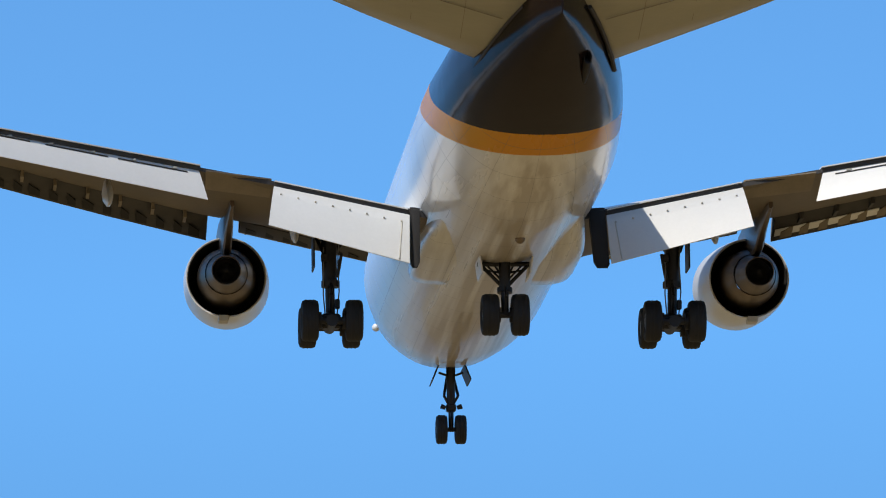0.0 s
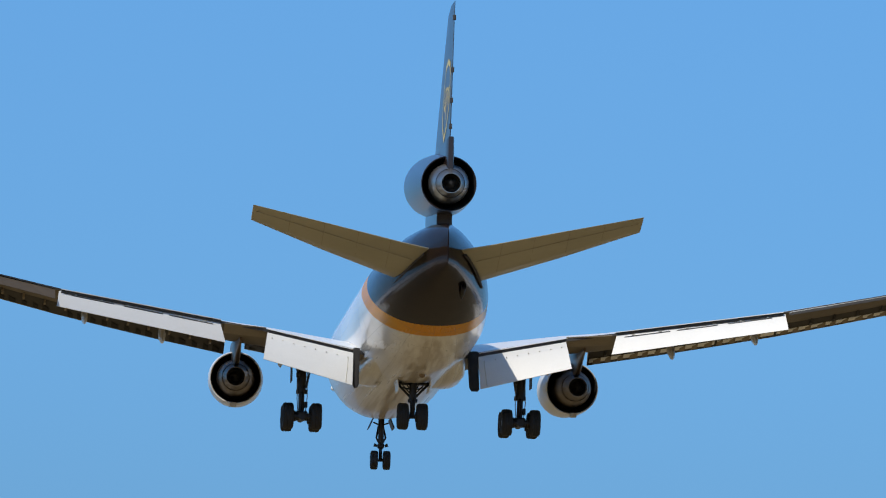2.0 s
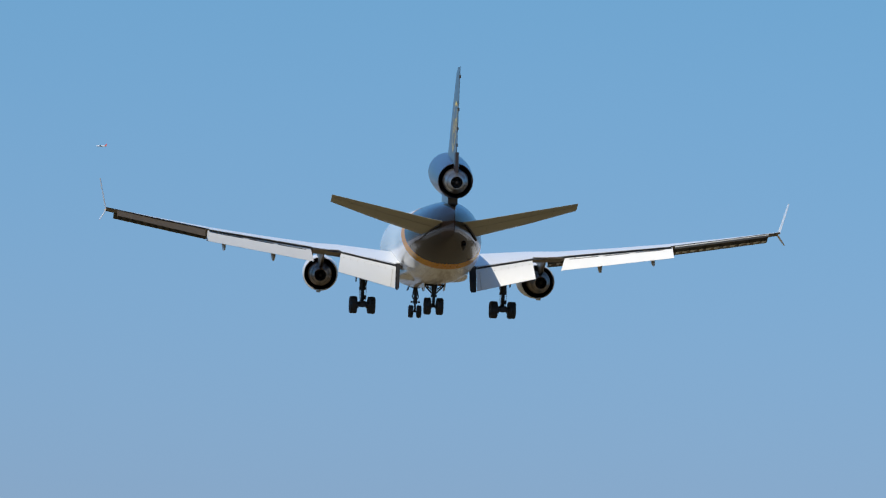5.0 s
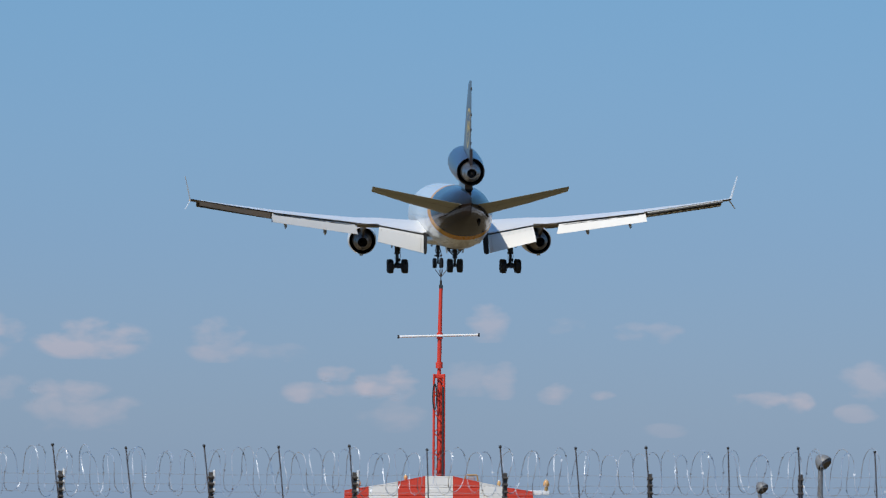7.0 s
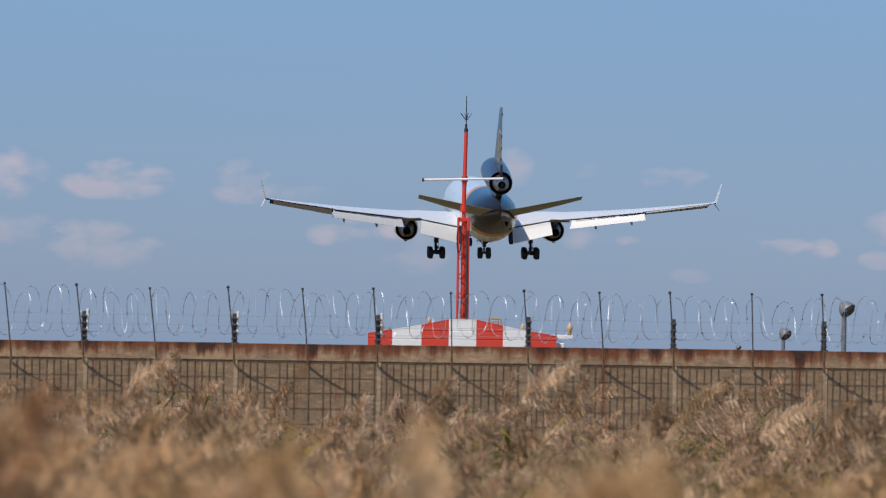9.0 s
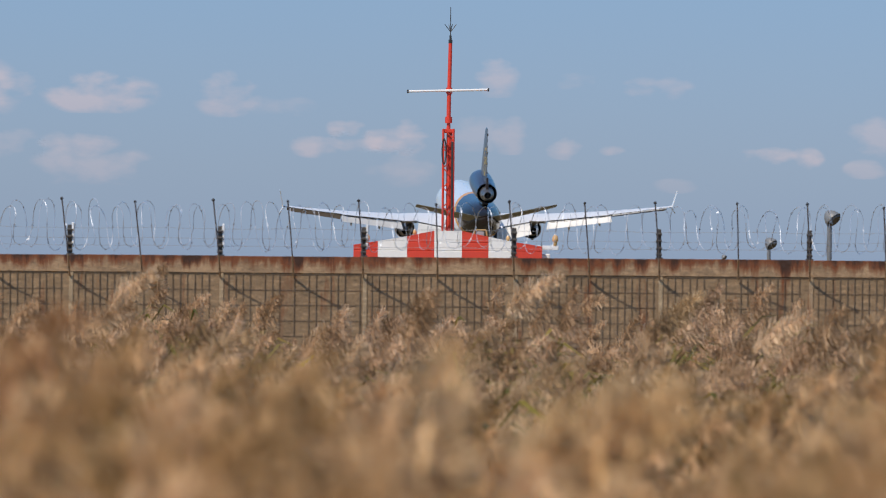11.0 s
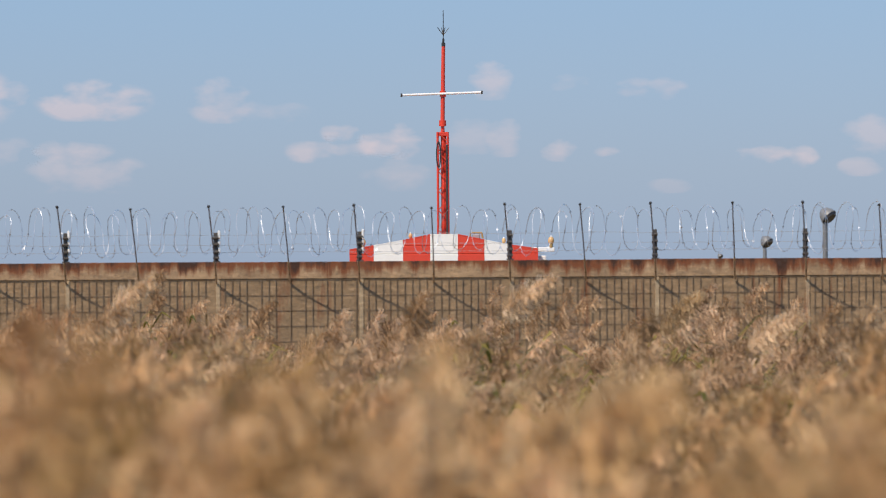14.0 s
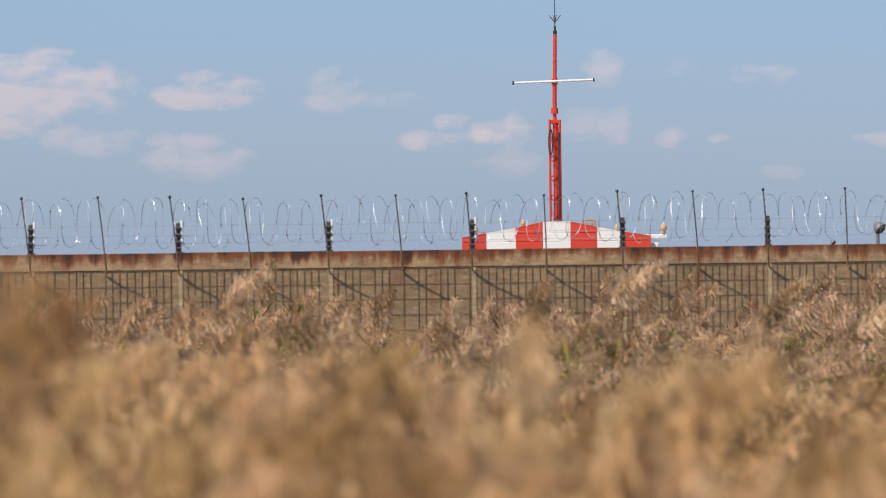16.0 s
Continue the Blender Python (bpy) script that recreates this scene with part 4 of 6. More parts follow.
def build_main_gear(air, s):
    gear = part_empty("main_gear", air)
    x, z = s * 5.36, -4.74
    tilt = radians(0.5)
    for dx in (-0.69, 0.69):
        for dy in (-0.82, 0.82):
            add_wheel(gear, (x + dx, dy * math.cos(tilt), z + dy * math.sin(tilt)), 0.66, 0.54)
    bm = bmesh.new()
    rod(bm, (x, -0.95 * math.cos(tilt), z - 0.95 * math.sin(tilt)), (x, 0.95 * math.cos(tilt), z + 0.95 * math.sin(tilt)), 0.19, 0.19, 12)
    for dy in (-0.82, 0.82):
        rod(bm, (x - 0.7, dy, z + dy * math.sin(tilt)), (x + 0.7, dy, z + dy * math.sin(tilt)), 0.12, 0.12, 10)
        for dx in (-0.42, 0.42):
            rod(bm, (x + dx - 0.09, dy, z + dy * math.sin(tilt)), (x + dx + 0.09, dy, z + dy * math.sin(tilt)), 0.27, 0.27, 14)
    part("bogie_beam", bm, M_STRUT, gear, "dark steel bogie beam")
    bm = bmesh.new()
    rod(bm, (x, 0, z + 0.02), (x + s * 0.02, 0.05, z + 1.35), 0.15, 0.15, 12)
    rod(bm, (x + s * 0.02, 0.05, z + 1.2), (x + s * 0.05, 0.1, z + 3.3), 0.23, 0.25, 14)
    rod(bm, (x, -0.05, z + 1.15), (x, -0.05, z + 1.35), 0.29, 0.29, 14)
    box(bm, (x - 0.3, -0.3, z - 0.16), (x + 0.3, 0.3, z + 0.30), 0.06)
    part("shock_strut", bm, M_STRUT, gear, "dark oleo strut")
    bm = bmesh.new()
    rod(bm, (x - s * 0.1, 0.1, z + 2.3), (x - s * 0.8, 0.3, z + 3.0), 0.07, 0.07, 8)
    rod(bm, (x - s * 0.2, -0.2, z + 1.45), (x - s * 0.34, -0.25, z + 2.2), 0.06, 0.05, 8)
    box(bm, (x - 0.30, -0.30, z + 1.95), (x - 0.10, -0.05, z + 2.2), 0.03)
    box(bm, (x + 0.12, -0.34, z + 0.45), (x + 0.28, -0.1, z + 0.75), 0.03)
    rod(bm, (x, -0.25, z + 0.35), (x, -0.60, z + 0.85), 0.06, 0.06, 6)
    rod(bm, (x, -0.60, z + 0.85), (x, -0.20, z + 1.35), 0.06, 0.06, 6)
    rod(bm, (x + s * 0.25, -0.1, z + 2.3), (x + s * 0.55, 0.6, z + 3.1), 0.06, 0.06, 8)
    part_each("brace", bm, M_STRUT, gear, "dark brace of the landing gear")
    bm = bmesh.new()
    tube(bm, [(x + 0.2, -0.12, z + 0.3), (x + 0.26, -0.25, z + 1.0), (x + 0.22, -0.22, z + 1.9), (x + 0.28, -0.1, z + 2.9)], 0.022, 5)
    tube(bm, [(x - 0.18, -0.14, z + 0.3), (x - 0.24, -0.28, z + 0.9), (x - 0.22, -0.22, z + 2.4)], 0.022, 5)
    part_each("hydraulic_line", bm, M_HUB, gear, "thin hydraulic line")
    bm = bmesh.new()
    loft(bm, [[Vector((x + s * 0.50 + a, y, zz)) for a, y in ((0, -0.45), (0.05, -0.45), (0.05, 0.8), (0, 0.8))]
              for zz in (z + 1.75, z + 3.1)] if s > 0 else
         [[Vector((x + s * 0.50 - a, y, zz)) for a, y in ((0, -0.45), (0.05, -0.45), (0.05, 0.8), (0, 0.8))] for zz in (z + 1.75, z + 3.1)])
    part("gear_door", bm, M_STRUT, gear, "thin open gear door on the strut", smooth=False)


def build_centre_gear(air):
    gear = part_empty("centre_gear", air)
    y, z = -1.55, -4.66
    for dx in (-0.47, 0.47):
        add_wheel(gear, (dx, y, z), 0.66, 0.55)
    bm = bmesh.new()
    rod(bm, (-0.5, y, z), (0.5, y, z), 0.11, 0.11, 10)
    for dx in (-0.2, 0.2):
        rod(bm, (dx - 0.06, y, z), (dx + 0.06, y, z), 0.24, 0.24, 14)
    rod(bm, (0, y, z - 0.05), (0, y + 0.1, z + 0.85), 0.12, 0.12, 12)
    rod(bm, (0, y + 0.08, z + 0.75), (0, y + 0.12, z + 2.3), 0.17, 0.20, 14)
    rod(bm, (0, y + 0.08, z + 0.70), (0, y + 0.1, z + 0.86), 0.24, 0.24, 14)
    part("shock_strut", bm, M_STRUT, gear, "dark oleo strut")
    bm = bmesh.new()
    for s in (-1, 1):
        rod(bm, (s * 0.12, y + 0.1, z + 0.95), (s * 0.80, y + 0.2, z + 1.66), 0.06, 0.06, 8)
        rod(bm, (s * 0.14, y + 0.1, z + 1.15), (s * 0.62, y + 0.2, z + 1.66), 0.035, 0.035, 6)
        rod(bm, (s * 0.16, y + 0.15, z + 1.35), (s * 0.52, y + 0.4, z + 1.45), 0.035, 0.035, 6)
        rod(bm, (s * 0.16, y + 0.15, z + 1.35), (s * 0.40, y + 0.4, z + 1.8), 0.035, 0.035, 6)
    rod(bm, (-0.84, y + 0.2, z + 1.63), (0.84, y + 0.2, z + 1.63), 0.08, 0.08, 8)
    rod(bm, (0, y - 0.2, z + 0.15), (0, y - 0.42, z + 0.5), 0.05, 0.05, 6)
    rod(bm, (0, y - 0.42, z + 0.5), (0, y - 0.1, z + 0.85), 0.05, 0.05, 6)
    part_each("brace", bm, M_STRUT, gear, "dark brace of the landing gear")
    for s in (-1, 1):
        bm = bmesh.new()
        loft(bm, [[Vector((s * (xx + dx), yy, zz)) for yy, dx in ((y - 0.8, 0), (y + 1.2, 0), (y + 1.2, 0.05), (y - 0.8, 0.05))]
                  for xx, zz in ((0.80, z + 1.75), (0.72, z + 1.2))])
        part("gear_door", bm, M_WHITE, gear, "small open white gear door", smooth=False)


def build_nose_gear(air):
    gear = part_empty("nose_gear", air)
    y, z = 24.62, -4.85
    for dx in (-0.325, 0.325):
        add_wheel(gear, (dx, y, z), 0.50, 0.38)
    bm = bmesh.new()
    rod(bm, (-0.36, y, z), (0.36, y, z), 0.08, 0.08, 10)
    rod(bm, (0, y, z - 0.06), (0, y - 0.02, z + 0.75), 0.09, 0.09, 12)
    rod(bm, (0, y - 0.02, z + 0.6), (0, y - 0.05, z + 2.2), 0.14, 0.16, 12)
    box(bm, (-0.17, y - 0.2, z + 0.62), (0.17, y + 0.2, z + 0.86), 0.04)
    part("shock_strut", bm, M_STRUT, gear, "dark nose oleo strut")
    bm = bmesh.new()
    for s in (-1, 1):
        rod(bm, (s * 0.1, y - 0.1, z + 0.9), (s * 0.24, y - 0.1, z + 1.15), 0.05, 0.05, 6)
        rod(bm, (s * 0.24, y - 0.1, z + 1.15), (s * 0.1, y + 0.3, z + 1.9), 0.05, 0.05, 6)
        rod(bm, (s * 0.2, y - 0.2, z + 0.72), (s * 0.36, y - 0.2, z + 0.78), 0.07, 0.09, 8)
        rod(bm, (s * 0.15, y - 0.1, z + 1.85), (s * 0.42, y - 0.1, z + 1.95), 0.04, 0.04, 6)
    rod(bm, (0, y - 0.12, z + 0.1), (0, y - 0.34, z + 0.35), 0.04, 0.04, 6)
    rod(bm, (0, y - 0.34, z + 0.35), (0, y - 0.12, z + 0.62), 0.04, 0.04, 6)
    part_each("brace", bm, M_STRUT, gear, "dark brace of the nose gear")
    for s in (-1, 1):
        bm = bmesh.new()
        loft(bm, [[Vector((s * (xx + dx), yy, zz)) for yy, dx in ((y - 0.7, 0), (y + 1.2, 0), (y + 1.2, 0.05), (y - 0.7, 0.05))]
                  for xx, zz in ((0.42, z + 2.15), (0.62, z + 1.65))])
        part("gear_door", bm, M_STRUT, gear, "open nose gear door", smooth=False)


def build_airliner():
    air = thing("airliner", "white three-engined cargo jet with dark brown tail, landing gear lowered", "airplane")
    build_fuselage(air)
    for s in (-1, 1):
        wing = build_wing(air, s)
        build_flaps(air, wing, s)
        build_pylon(air, s)
        build_engine(air, s * 8.48, -2.53, 3.45, 5.85, 10.1, M_WHITE, "white wing engine nacelle", tilt=3.0, toe=-2.2 * s)
        build_main_gear(air, s)
    build_tail(air)
    build_centre_gear(air)
    build_nose_gear(air)
    return air


airliner = build_airliner()


# ---------------------------------------------------------------- boundary wall and security fence
WALL_Y = 117.0
WALL_TOP = 3.0
POST_X = [-11.0, -9.03, -7.05, -5.07, -3.06, -1.145, 0.865, 2.805, 4.815, 6.80, 8.78, 10.76]


def build_wall():
    wall = thing("wall_north", "old concrete boundary wall with rusty coping and wire mesh", "wall", kind="structure")
    bm = bmesh.new()
    box(bm, (-60, WALL_Y, 0), (60, WALL_Y + 0.28, WALL_TOP - 0.23))
    part("wall_body", bm, M_WALL, wall, smooth=False)
    xs = [-60, -40, -25] + POST_X + [25, 40, 60]
    for a, b in zip(xs, xs[1:]):
        bm = bmesh.new()
        box(bm, (a + 0.0005, WALL_Y - 0.018, WALL_TOP - 0.228), (b - 0.0005, WALL_Y + 0.33, WALL_TOP + random.uniform(-0.006, 0.006)), 0.005)
        part("coping", bm, M_COPING, wall, smooth=False)
    for i, x in enumerate(POST_X):
        bm = bmesh.new()
        w = 0.03
        box(bm, (x - w + 0.02, WALL_Y - 0.014, 0), (x + w + 0.02, WALL_Y - 0.002, WALL_TOP - 0.232), 0.008)
        part("pilaster", bm, M_PILASTER, wall, smooth=False)
    # welded mesh in front of each bay
    rnd = random.Random(5)
    for a, b in zip(POST_X, POST_X[1:]):
        bm = bmesh.new()
        y = WALL_Y - 0.012
        n = int((b - a - 0.16) / 0.0975)
        x0 = a + 0.11
        for i in range(n + 1):
            x = x0 + i * 0.0975
            if rnd.random() < 0.06:
                continue
            top = WALL_TOP - 0.235
            dx = rnd.uniform(-0.006, 0.006)
            rod(bm, (x + dx, y, 0.5), (x - dx, y, top), 0.0060, 0.0060, 4)
        z = WALL_TOP - 0.245
        while z > 0.5:
            rod(bm, (x0 - 0.03, y + 0.008, z), (x0 + n * 0.0975 + 0.03, y + 0.008, z + rnd.uniform(-0.006, 0.006)), 0.0050, 0.0050, 4)
            z -= 0.205
        part("mesh_panel", bm, M_MESH, wall, "rusted welded wire mesh", smooth=False)
    return wall


def fence_post(at, strip):
    post = thing("fence_post", "dark steel fence post with peeling white strip and thin rod" if strip else "dark bare steel fence post with insulators and a thin rod",
                 "fence post", "fence posts on the wall")
    bm = bmesh.new()
    box(bm, (-0.036, -0.04, 0), (0.026, 0.04, 0.40), 0.006)
    box(bm, (-0.05, -0.055, 0), (0.05, 0.055, 0.02))
    part("post", bm, M_RUSTROD, post, smooth=False)
    if strip:
        bm = bmesh.new()
        for z0, z1 in ((0.10, 0.19), (0.205, 0.30), (0.315, 0.43)):
            box(bm, (0.022, -0.050, z0), (0.052, 0.02, z1), 0.006)
        part("cover_strip", bm, M_ARMWHITE, post, "peeling white cover strip", smooth=False)
    for z in (0.06, 0.14, 0.24, 0.33):
        bm = bmesh.new()
        rod(bm, (-0.045, -0.06, z), (0.035, -0.06, z), 0.018, 0.018, 6)
        part("insulator", bm, M_RUSTROD, post)
    bm = bmesh.new()
    tube(bm, [(-0.013, -0.378, 0.0), (-0.03, -0.55, 0.22), (-0.075, -0.94, 0.73)], 0.0095, 6)
    part("rod", bm, M_RODGREY, post)
    bm = bmesh.new()
    tube(bm, [(0.0, -0.125, -0.275), (-0.013, -0.378, 0.002)], 0.014, 6)
    part("bracket", bm, M_COPING, post, "rust-stained bracket on the wall face")
    bm = bmesh.new()
    bmesh.ops.create_uvsphere(bm, u_segments=8, v_segments=6, radius=0.022, matrix=Matrix.Translation((-0.076, -0.945, 0.735)))
    part("knob", bm, M_BLACK, post)
    post.matrix_world = at
    return post


def build_posts():
    y = WALL_Y + 0.10
    kinds = {}
    for i, x in enumerate(POST_X):
        at = pose(x, y, WALL_TOP + random.uniform(-0.006, 0.004), 0, random.uniform(-1, 1), 0)
        strip = i < 6
        if strip in kinds:
            copy_thing(kinds[strip], at)
        else:
            kinds[strip] = fence_post(at, strip)
    thin = thing("fence_rod", "thin dark steel rod carrying wire above the wall", "fence rod", "fence rods on the wall")
    bm = bmesh.new()
    tube(bm, [(0.009, -0.378, 0.0), (0.0, -0.55, 0.22), (-0.03, -0.94, 0.72)], 0.0090, 6)
    part("shaft", bm, M_RODGREY, thin)
    bm = bmesh.new()
    tube(bm, [(0.02, -0.125, -0.275), (0.009, -0.378, 0.002)], 0.0135, 6)
    part("bracket", bm, M_COPING, thin, "rust-stained bracket on the wall face")
    bm = bmesh.new()
    bmesh.ops.create_uvsphere(bm, u_segments=8, v_segments=6, radius=0.019, matrix=Matrix.Translation((-0.03, -0.945, 0.725)))
    part("knob", bm, M_BLACK, thin)
    mids = [0.5 * (a + b) + d for a, b, d in zip(POST_X, POST_X[1:], [0.0, 0.02, 0, -0.06, 0.0, -0.03, 0.01, 0.03, 0.0, 0.02, 0])]
    thin.matrix_world = pose(mids[0], y, WALL_TOP)
    for x in mids[1:]:
        copy_thing(thin, pose(x, y, WALL_TOP, random.uniform(-2, 2), random.uniform(-2.5, 2.5), 0))


def build_razor_wire():
    coil = thing("razor_wire", "bright coiled razor wire along the wall top", "razor wire")
    rnd = random.Random(11)
    zc = WALL_TOP + 0.41
    for start, hand, thick in ((-11.0, 1, 0.0040), (-10.83, -1, 0.0033)):
        x, th = start, 0.0
        path = []
        pitch, rad, off, wide = 0.385, 0.31, 0.0, 0.03
        while x < 10.8:
            # an open helix with rounded loops that lean a little
            path.append((x + wide * math.sin(th) - 0.032 * math.sin(2 * th), WALL_Y + 0.46 + 0.28 * math.cos(th + 0.4), zc + off + hand * rad * math.sin(th)))
            th += math.pi / 12
            if len(path) % 24 == 0:
                pitch = rnd.uniform(0.31, 0.45)
                wide = rnd.uniform(-0.03, 0.07)
                rad = rnd.uniform(0.26, 0.345)
                off = rnd.uniform(-0.03, 0.02)
            x += pitch / 24
        bm = bmesh.new()
        tube(bm, path, thick, 4)
        part("coil", bm, M_RAZOR, coil, smooth=False)
        bm = bmesh.new()
        for i in range(3, len(path), 3):
            p = Vector(path[i])
            d = (Vector(path[min(i + 1, len(path) - 1)]) - Vector(path[i - 1])).normalized()
            u = d.orthogonal().normalized() * 0.010
            u.rotate(Matrix.Rotation(rnd.uniform(0, 6.28), 3, d))
            vs = [bm.verts.new(p + d * a + u * b) for a, b in ((-0.014, -1.0), (0.014, -1.0), (0.006, 0), (0.014, 1.0), (-0.014, 1.0), (-0.006, 0))]
            bm.faces.new(vs)
        tagged(part("blade_row", bm, M_RAZOR, coil, "tiny razor blades", smooth=False), kind="stuff")
    for z, sag in ((0.137, 0.01), (0.24, 0.012), (0.375, 0.015)):
        bm = bmesh.new()
        path = []
        for i in range(89):
            x = -11 + i * 0.25
            path.append((x, WALL_Y + 0.22, WALL_TOP + z - sag * abs(math.sin(x * math.pi / 1.98)) + rnd.uniform(-0.003, 0.003)))
        tube(bm, path, 0.0030, 4)
        part("strand", bm, M_GALV, coil, "taut barbed strand", smooth=False)


build_wall()
build_posts()
build_razor_wire()

# ---------------------------------------------------------------- striped equipment shelter, antenna mast and lamps
SH_Y = 200.0
UNIT = SH_Y / 15500       # bearings over the field are counted in steps of 1/15500


def sx(p):
    return (p - 784) * UNIT


def sz(p):
    return EYE + (558 - p) * UNIT


def build_shelter():
    sh = thing("equipment_shelter", "red and white striped airfield equipment shelter with sloping roof", "shelter")
    edges = [614, 657, 709, 757, 806, 853, 899, 948]
    tops = [393, 386, 377, 367, 367, 377, 386, 393.5]
    depth = 3.2
    for i in range(7):
        x0, x1 = sx(edges[i]), sx(edges[i + 1])
        z0, z1 = sz(tops[i]), sz(tops[i + 1])
        mat = M_PANEL_RED if i % 2 == 0 else M_PANEL_WHITE
        bm = bmesh.new()
        # ribbed sheet: four shallow ribs in the visible height, more below
        rings = []
        zs = [0.0]
        zb = sz(415)
        k = 1
        while True:
            z = zb - 1.9 + 0.19 * k
            if z > min(z0, z1) - 0.06:
                break
            zs.append(z)
            k += 1
        for j, z in enumerate(zs):
            for dz, dy in ((-0.012, 0.0), (0.0, 0.014), (0.012, 0.0)) if j else ((0.0, 0.0),):
                rings.append([Vector((x0 + 0.001, SH_Y + dy, z + dz)), Vector((x1 - 0.001, SH_Y + dy, z + dz)),
                              Vector((x1 - 0.001, SH_Y + depth, z + dz)), Vector((x0 + 0.001, SH_Y + depth, z + dz))])
        rings.append([Vector((x0 + 0.001, SH_Y, z0)), Vector((x1 - 0.001, SH_Y, z1)), Vector((x1 - 0.001, SH_Y + depth, z1)), Vector((x0 + 0.001, SH_Y + depth, z0))])
        loft(bm, rings)
        part("panel", bm, mat, sh, "red painted ribbed panel" if i % 2 == 0 else "white painted ribbed panel", smooth=False)
        bm = bmesh.new()
        loft(bm, [[Vector((x, yy, z + dz)) for yy, dz in ((SH_Y - 0.004, 0.002), (SH_Y + depth + 0.04, 0.002), (SH_Y + depth + 0.04, 0.025), (SH_Y - 0.004, 0.025))]
                  for x, z in ((x0, z0), (x1, z1))])
        part("roof_sheet", bm, mat, sh, smooth=False)
    # white boom on the side
    bm = bmesh.new()
    box(bm, (sx(930), SH_Y + 1.0, sz(397)), (sx(978), SH_Y + 1.07, sz(389)), 0.01)
    part("boom", bm, M_ARMWHITE, sh, "white side boom", smooth=False)
    bm = bmesh.new()
    box(bm, (sx(945), SH_Y + 0.6, 2.4), (sx(963), SH_Y + 1.3, sz(404)), 0.02)
    part("cabinet", bm, M_PANEL_WHITE, sh, "white box beside the shelter", smooth=False)


def obstruction_lamp(x, y, z, size):
    lamp = thing("obstruction_lamp", "small amber obstruction lamp on the shelter roof", "lamp", "obstruction lamps")
    bm = bmesh.new()
    rod(bm, (x, y, z), (x, y, z + 0.10 * size), 0.045 * size, 0.045 * size, 10)
    part("base", bm, M_YELLOW, lamp)
    bm = bmesh.new()
    bmesh.ops.create_uvsphere(bm, u_segments=12, v_segments=8, radius=0.075 * size, matrix=Matrix.Translation((x, y, z + 0.16 * size)) @ Matrix.Diagonal((1, 1, 1.35, 1)))
    part("globe", bm, M_AMBER, lamp, "amber glass globe")
    bm = bmesh.new()
    rod(bm, (x, y, z + 0.25 * size), (x, y, z + 0.29 * size), 0.03 * size, 0.01 * size, 8)
    part("cap", bm, M_ARMWHITE, lamp)


def build_floodlight():
    x, y, z = sx(839), SH_Y + 1.4, sz(372)
    fl = thing("floodlight", "yellow framed floodlight on the shelter roof", "floodlight")
    bm = bmesh.new()
    for a, b in (((-0.15, 0, 0), (-0.13, 0, 0.13)), ((0.15, 0, 0), (0.13, 0, 0.13)), ((-0.13, 0, 0.13), (0.13, 0, 0.13))):
        rod(bm, Vector(a) + Vector((x, y, z)), Vector(b) + Vector((x, y, z)), 0.022, 0.022, 6)
    part("frame", bm, M_YELLOW, fl)
    bm = bmesh.new()
    box(bm, (x - 0.09, y - 0.02, z - 0.02), (x + 0.09, y + 0.10, z + 0.10), 0.02)
    part("body", bm, M_GALV, fl, smooth=False)


